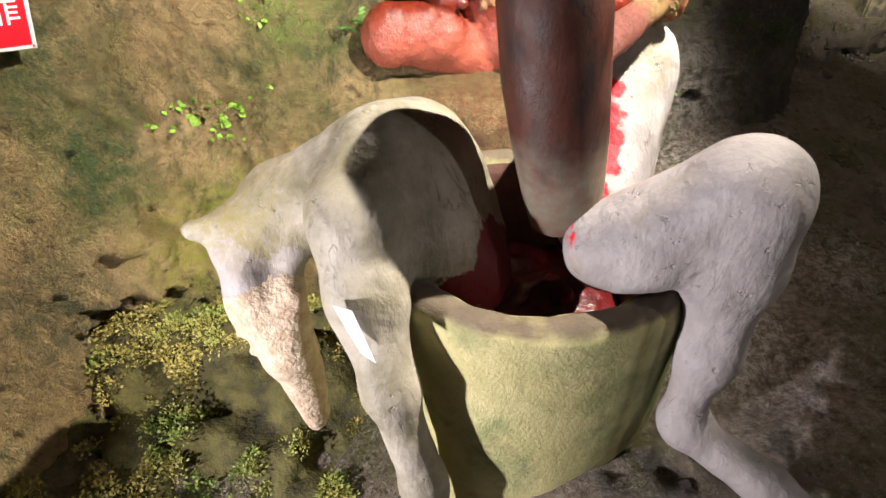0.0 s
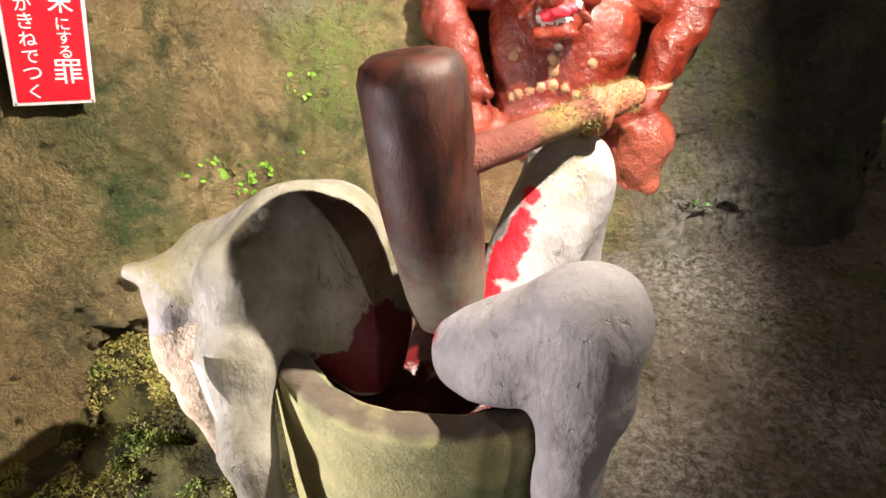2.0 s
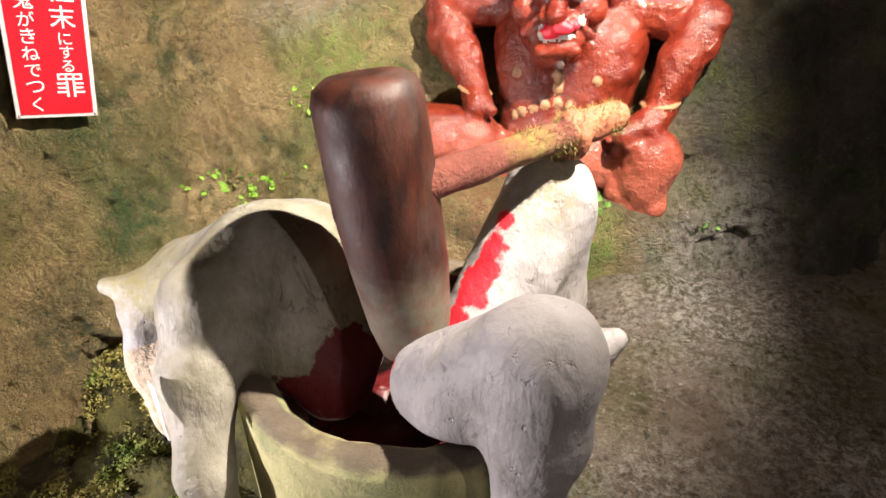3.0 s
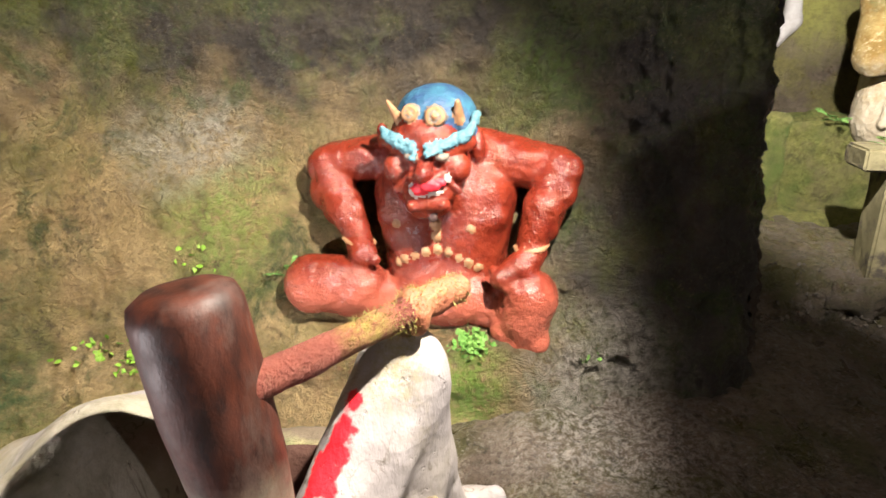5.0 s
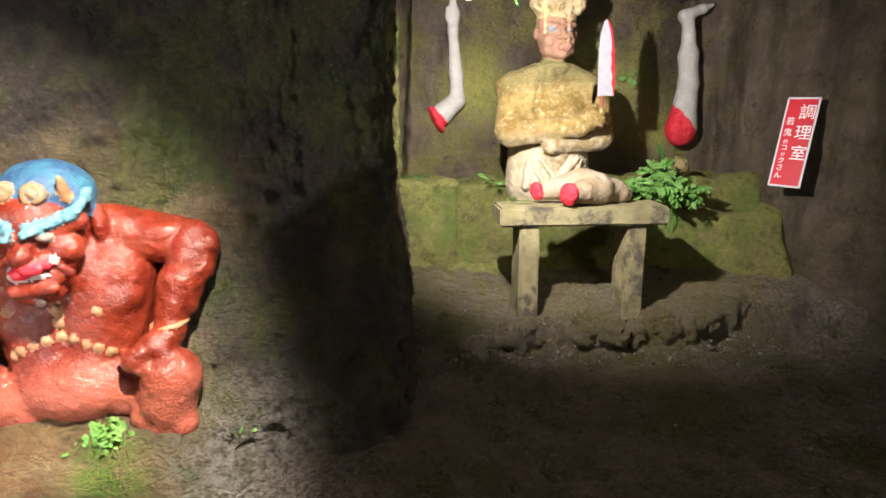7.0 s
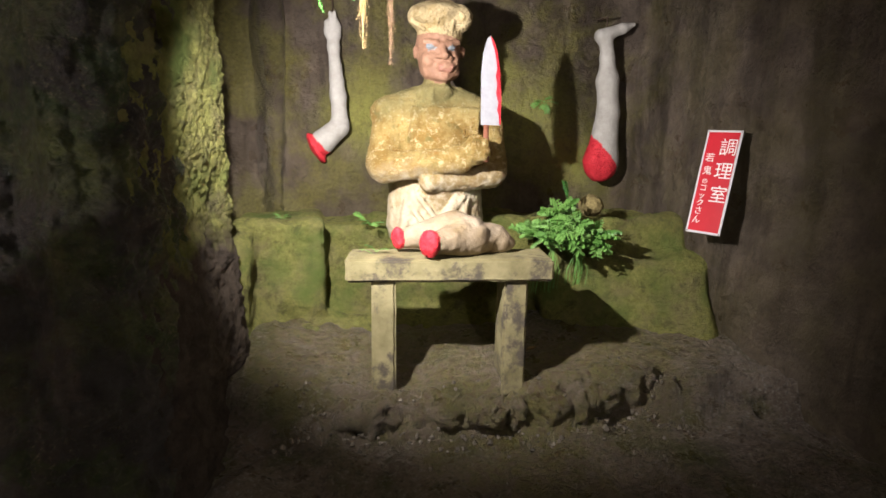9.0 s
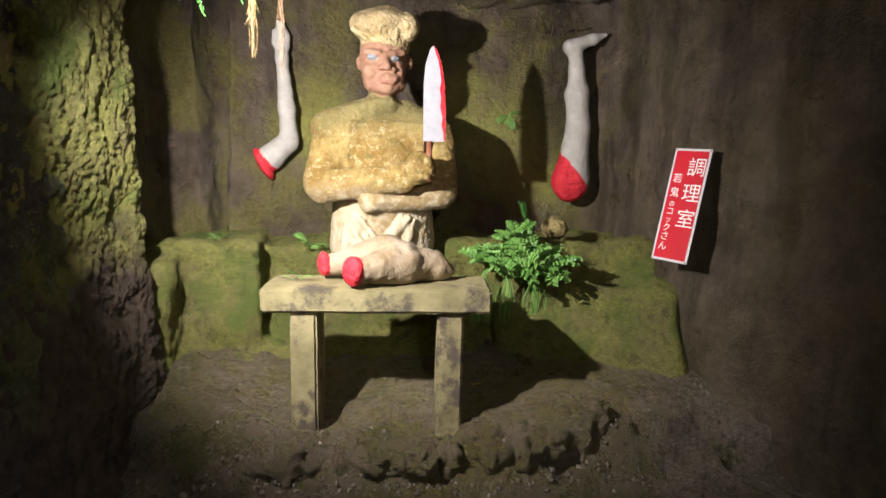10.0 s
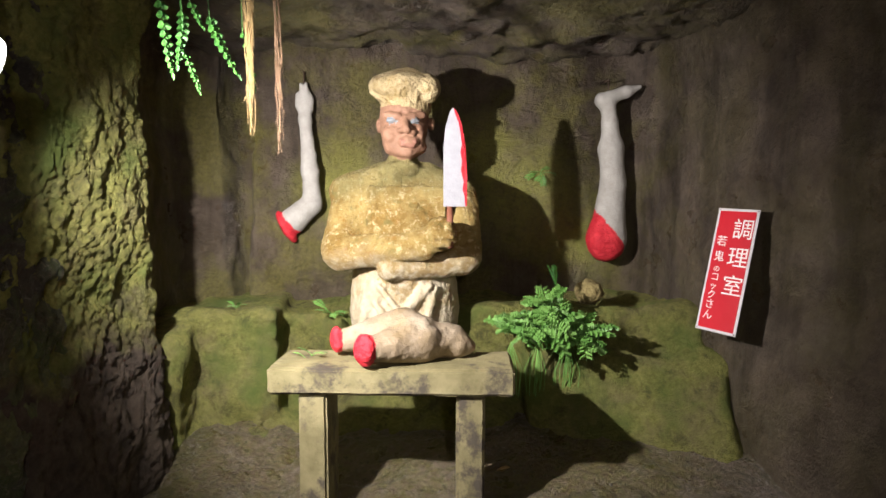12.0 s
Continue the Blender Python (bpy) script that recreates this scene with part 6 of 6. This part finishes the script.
def leaf_patch(name, wall, centre, spread, count, size, mat, label):
    """A small plant of round leaves that grow from a rock face, each leaf a part."""
    if mat.name not in LEAFLETS:
        bm = bmesh.new()
        leaf(bm, (0, 0, 0), (1, 0, 0), (0, 1, 0), 0.8)
        leaf(bm, (0.1, 0, 0), (0.6, 0.55, 0.1), (-0.5, 1, 0), 0.5)
        me = bpy.data.meshes.new("leaf")
        bm.to_mesh(me)
        bm.free()
        me.materials.append(mat)
        LEAFLETS[mat.name] = me
    p0, _ = on_wall(wall, centre)
    ob = tagged(new(name), label, "plant", "plants on the rock wall" if name == "wall_plant" else "")
    ob.location = Vector(p0)
    for _ in range(count):
        c = Vector(centre) + Vector((rng.gauss(0, spread), rng.gauss(0, spread), rng.gauss(0, spread * 0.6)))
        p, nrm = on_wall(wall, c)
        p, nrm = Vector(p), Vector(nrm)
        side = Vector((rng.uniform(-1, 1), rng.uniform(-1, 1), rng.uniform(-1, 1)))
        t = (nrm * 0.7 + side * 0.7).normalized()
        s = t.cross(nrm + side * 0.2).normalized()
        m = Matrix((t, s, t.cross(s))).transposed().to_4x4() @ Matrix.Scale(size * rng.uniform(0.7, 1.3), 4)
        m.translation = p - nrm * 0.003 - Vector(p0)
        lf = new("leaf", LEAFLETS[mat.name])
        lf.parent = ob
        lf.matrix_basis = m
    return ob


for c, sp, n in (((-0.76, 1.95, 0.33), 0.05, 26), ((-0.66, 2.05, 0.34), 0.04, 16), ((-0.87, 1.91, 0.34), 0.03, 10), ((-0.90, 1.85, 0.38), 0.03, 9), ((-0.80, 1.95, 0.25), 0.03, 8), ((-0.72, 1.9, 0.22), 0.02, 5), ((-0.69, 2.40, 0.50), 0.05, 10), ((-0.62, 2.2, 0.62), 0.04, 8)):
    leaf_patch("wall_plant", "wall_oni", c, sp, n, 0.024, LIME, "small lime green leaves on the ochre rock wall")
leaf_patch("demon_plant", "rock_shelf", (0.485, 2.36, 0.27), 0.042, 110, 0.030, LEAF, "leafy green plant on the rock below the demon")
fern("knee_fern", (-0.34, 2.52, 0.42), 16, SMALL, -10, 80, "small round-leaved fern beside the demon's knee", (0.9, 1.4))
leaf_patch("wall_plant", "wall_oni", (0.95, 2.45, 0.20), 0.03, 12, 0.02, LEAF, "small green leaves on the dark rock wall")

# hanging roots
for name, top, bottom, n, mat, fat in (("root_tuft", (2.34, 3.02, 2.60), 1.80, 26, TWIG, 0.020), ("root_tuft", (2.44, 2.97, 2.60), 1.74, 13, TWIG2, 0.009)):
    bm = bmesh.new()
    tx, ty, tz = top
    for k in range(n):
        ang, end = rng.uniform(0, 6.28), bottom + abs(rng.gauss(0, 0.16)) * (0 if k < 3 else 1)
        w = fat * rng.uniform(0.1, 1.0)
        wx, wy, pts = 0.0, 0.0, []
        for j in range(19):
            t = j / 18
            swell = math.sin(math.pi * min(1, t ** 1.6 * 1.05))
            wx, wy = wx * 0.75 + rng.gauss(0, 0.0032), wy * 0.75 + rng.gauss(0, 0.0032)
            pts.append((tx + w * math.cos(ang) * swell + wx, ty + w * math.sin(ang) * swell + wy, tz + (end - tz) * t))
        tube(bm, pts, 0.0012, 0.0006, 3)
        for _ in range(6):
            q = Vector(pts[rng.randint(6, 17)])
            tube(bm, [q, q + Vector((rng.gauss(0, 0.006), rng.gauss(0, 0.006), -rng.uniform(0.01, 0.05)))], 0.0008, 0.0004, 3)
    tagged(part(name, bm, mat), "dry straw-coloured root tuft hanging from the ceiling", "root")

# mossy ball on the bench
v, f, i = blend_shape([("e", (3.862, 4.384, 1.060), (0.080, 0.075, 0.072), (0, 0, 0), 0)], (3.75, 4.27, 0.95), (3.98, 4.5, 1.17), 0.007, 0.01, rough=0.008, rough_scale=38, rough2=0.004, scale2=90)
ball = new("moss_ball", mesh_from("moss_ball", v - np.array([3.862, 4.384, 0.97]), f, [mottled("brown_moss", (0.16, 0.12, 0.045), (0.32, 0.26, 0.11), 60, 0.9, 0.8, 120)]))
ball.location = (3.862, 4.384, 0.97)
tagged(ball, "round brown moss-covered stone on the bench", "stone")

# earth colour halved to put in the shade between the moss tufts
BANK = mottled("shaded_bank_earth", (0.045, 0.042, 0.012), (0.11, 0.10, 0.03), 12, 0.9, 0.9, 60, stain=(0.03, 0.028, 0.015), stain_at=(0.5, 0.65), stain_scale=7)
# bank of moss and small leaves beside the mortar
bank = [("c", (-1.35, 1.45, -0.62), (-0.25, 1.40, -0.62), 0.24, 0.22, 0), ("c", (-1.3, 1.25, -0.66), (-0.3, 1.15, -0.68), 0.20, 0.20, 0), ("c", (-1.05, 1.5, -0.42), (-0.5, 1.5, -0.40), 0.16, 0.17, 0), ("c", (-1.5, 1.05, -0.66), (-0.6, 0.85, -0.70), 0.18, 0.18, 0)]
v, f, i = blend_shape(bank, (-1.75, 0.6, -0.95), (0.1, 1.8, -0.15), 0.022, 0.08, rough=0.05, rough_scale=6, rough2=0.045, scale2=15)
tagged(new("mossy_bank", mesh_from("mossy_bank", v, f, [BANK])), "mossy earth bank beside the mortar", "bank", kind="structure")
BUSH = Nodes("bank_leaf")
_g = BUSH.t.nodes.new("ShaderNodeNewGeometry").outputs["Random Per Island"]
BUSH = BUSH.done(BUSH.mix(BUSH.math("MULTIPLY", _g, 0.5), BUSH.mix(BUSH.ramp(BUSH.noise(3.5, 3), 0.5, 0.66), (0.36, 0.31, 0.09), (0.15, 0.29, 0.05)), BUSH.mix(BUSH.ramp(BUSH.noise(14, 4), 0.4, 0.6), (0.10, 0.12, 0.025), (0.50, 0.44, 0.14))), 0.6, 0, 0.4)
bm_v, bm_f = [], []
pick = np.random.RandomState(4)
top = v[(v[:, 2] > -0.68)]
seats = top[pick.randint(0, len(top), 2600)]
seats = seats[vnoise(seats, 7.0, 3) + 0.7 * vnoise(seats, 17.0, 5) > 0.08][:1300]
for c in seats:
    size, count = pick.uniform(0.018, 0.05), 46
    d = pick.normal(0, 1, (count, 3))
    d[:, 2] = np.abs(d[:, 2]) * 0.9 + 0.15
    d /= np.linalg.norm(d, axis=1)[:, None]
    q = c + np.array([0, 0, size * 0.35]) + d * size * (0.55 + 0.5 * pick.rand(count, 1)) * np.array([1, 1, 0.8])
    out = d + pick.normal(0, 0.45, (count, 3))
    out /= np.linalg.norm(out, axis=1)[:, None]
    side = np.cross(out, pick.normal(0, 1, (count, 3)))
    side /= np.linalg.norm(side, axis=1)[:, None] + 1e-6
    L = pick.uniform(0.007, 0.017, (count, 1))
    k = len(bm_v)
    bm_v += list(np.stack([q, q + out * L * 0.5 + side * L * 0.28, q + out * L, q + out * L * 0.5 - side * L * 0.28], 1).reshape(-1, 3))
    bm_f += [(k + 4 * n, k + 4 * n + 1, k + 4 * n + 2, k + 4 * n + 3) for n in range(count)]
tagged(new("bank_foliage", mesh_from("bank_foliage", bm_v, bm_f, [BUSH], smooth=False)), "dense small yellow-green leaves covering the bank", "foliage", kind="stuff")

# loose stones and crumbs along the step and on the floor
st_v, st_f = [], []
ico = bmesh.new()
bmesh.ops.create_icosphere(ico, subdivisions=1, radius=1)
iv, jf = np.array([x.co for x in ico.verts]), [[q.index for q in x.verts] for x in ico.faces]
ico.free()
gp = SURF["floor"][0]
for _ in range(520):
    if pick.rand() < 0.55:
        x, y, r = pick.uniform(1.9, 4.0), 3.34 + pick.normal(0, 0.07), pick.uniform(0.004, 0.016)
    else:
        x, y, r = pick.uniform(0.7, 4.3), pick.uniform(0.8, 3.9), pick.uniform(0.004, 0.012)
    k = int(round((x + 2.7) / 0.026)) * len(np.arange(-1.9, 5.05, 0.026)) + int(round((y + 1.9) / 0.026))
    z = gp[k, 2]
    w = iv * r * pick.uniform(0.6, 1.2, 3) * (1 + 0.2 * pick.normal(0, 1, (len(iv), 1)))
    n0 = len(st_v)
    st_v += list(w + np.array([x, y, z + r * 0.3]))
    st_f += [[q + n0 for q in face] for face in jf]
PEBBLE = Nodes("pebble")
PEBBLE = PEBBLE.done(PEBBLE.mix(PEBBLE.t.nodes.new("ShaderNodeNewGeometry").outputs["Random Per Island"], (0.07, 0.058, 0.042), (0.20, 0.17, 0.13)), 0.8)
tagged(new("loose_stones", mesh_from("loose_stones", st_v, st_f, [PEBBLE], smooth=False)), "crumbled loose stones scattered on the cave floor", "stones", kind="stuff")
bm = bmesh.new()
leaf(bm, (3.24, 3.71, 0.335), (3.31, 3.73, 0.345), (0, 1, 0.2), 0.035)
tagged(part("fallen_leaf", bm, TWIG), "dry brown fallen leaf on the earth", "leaf")
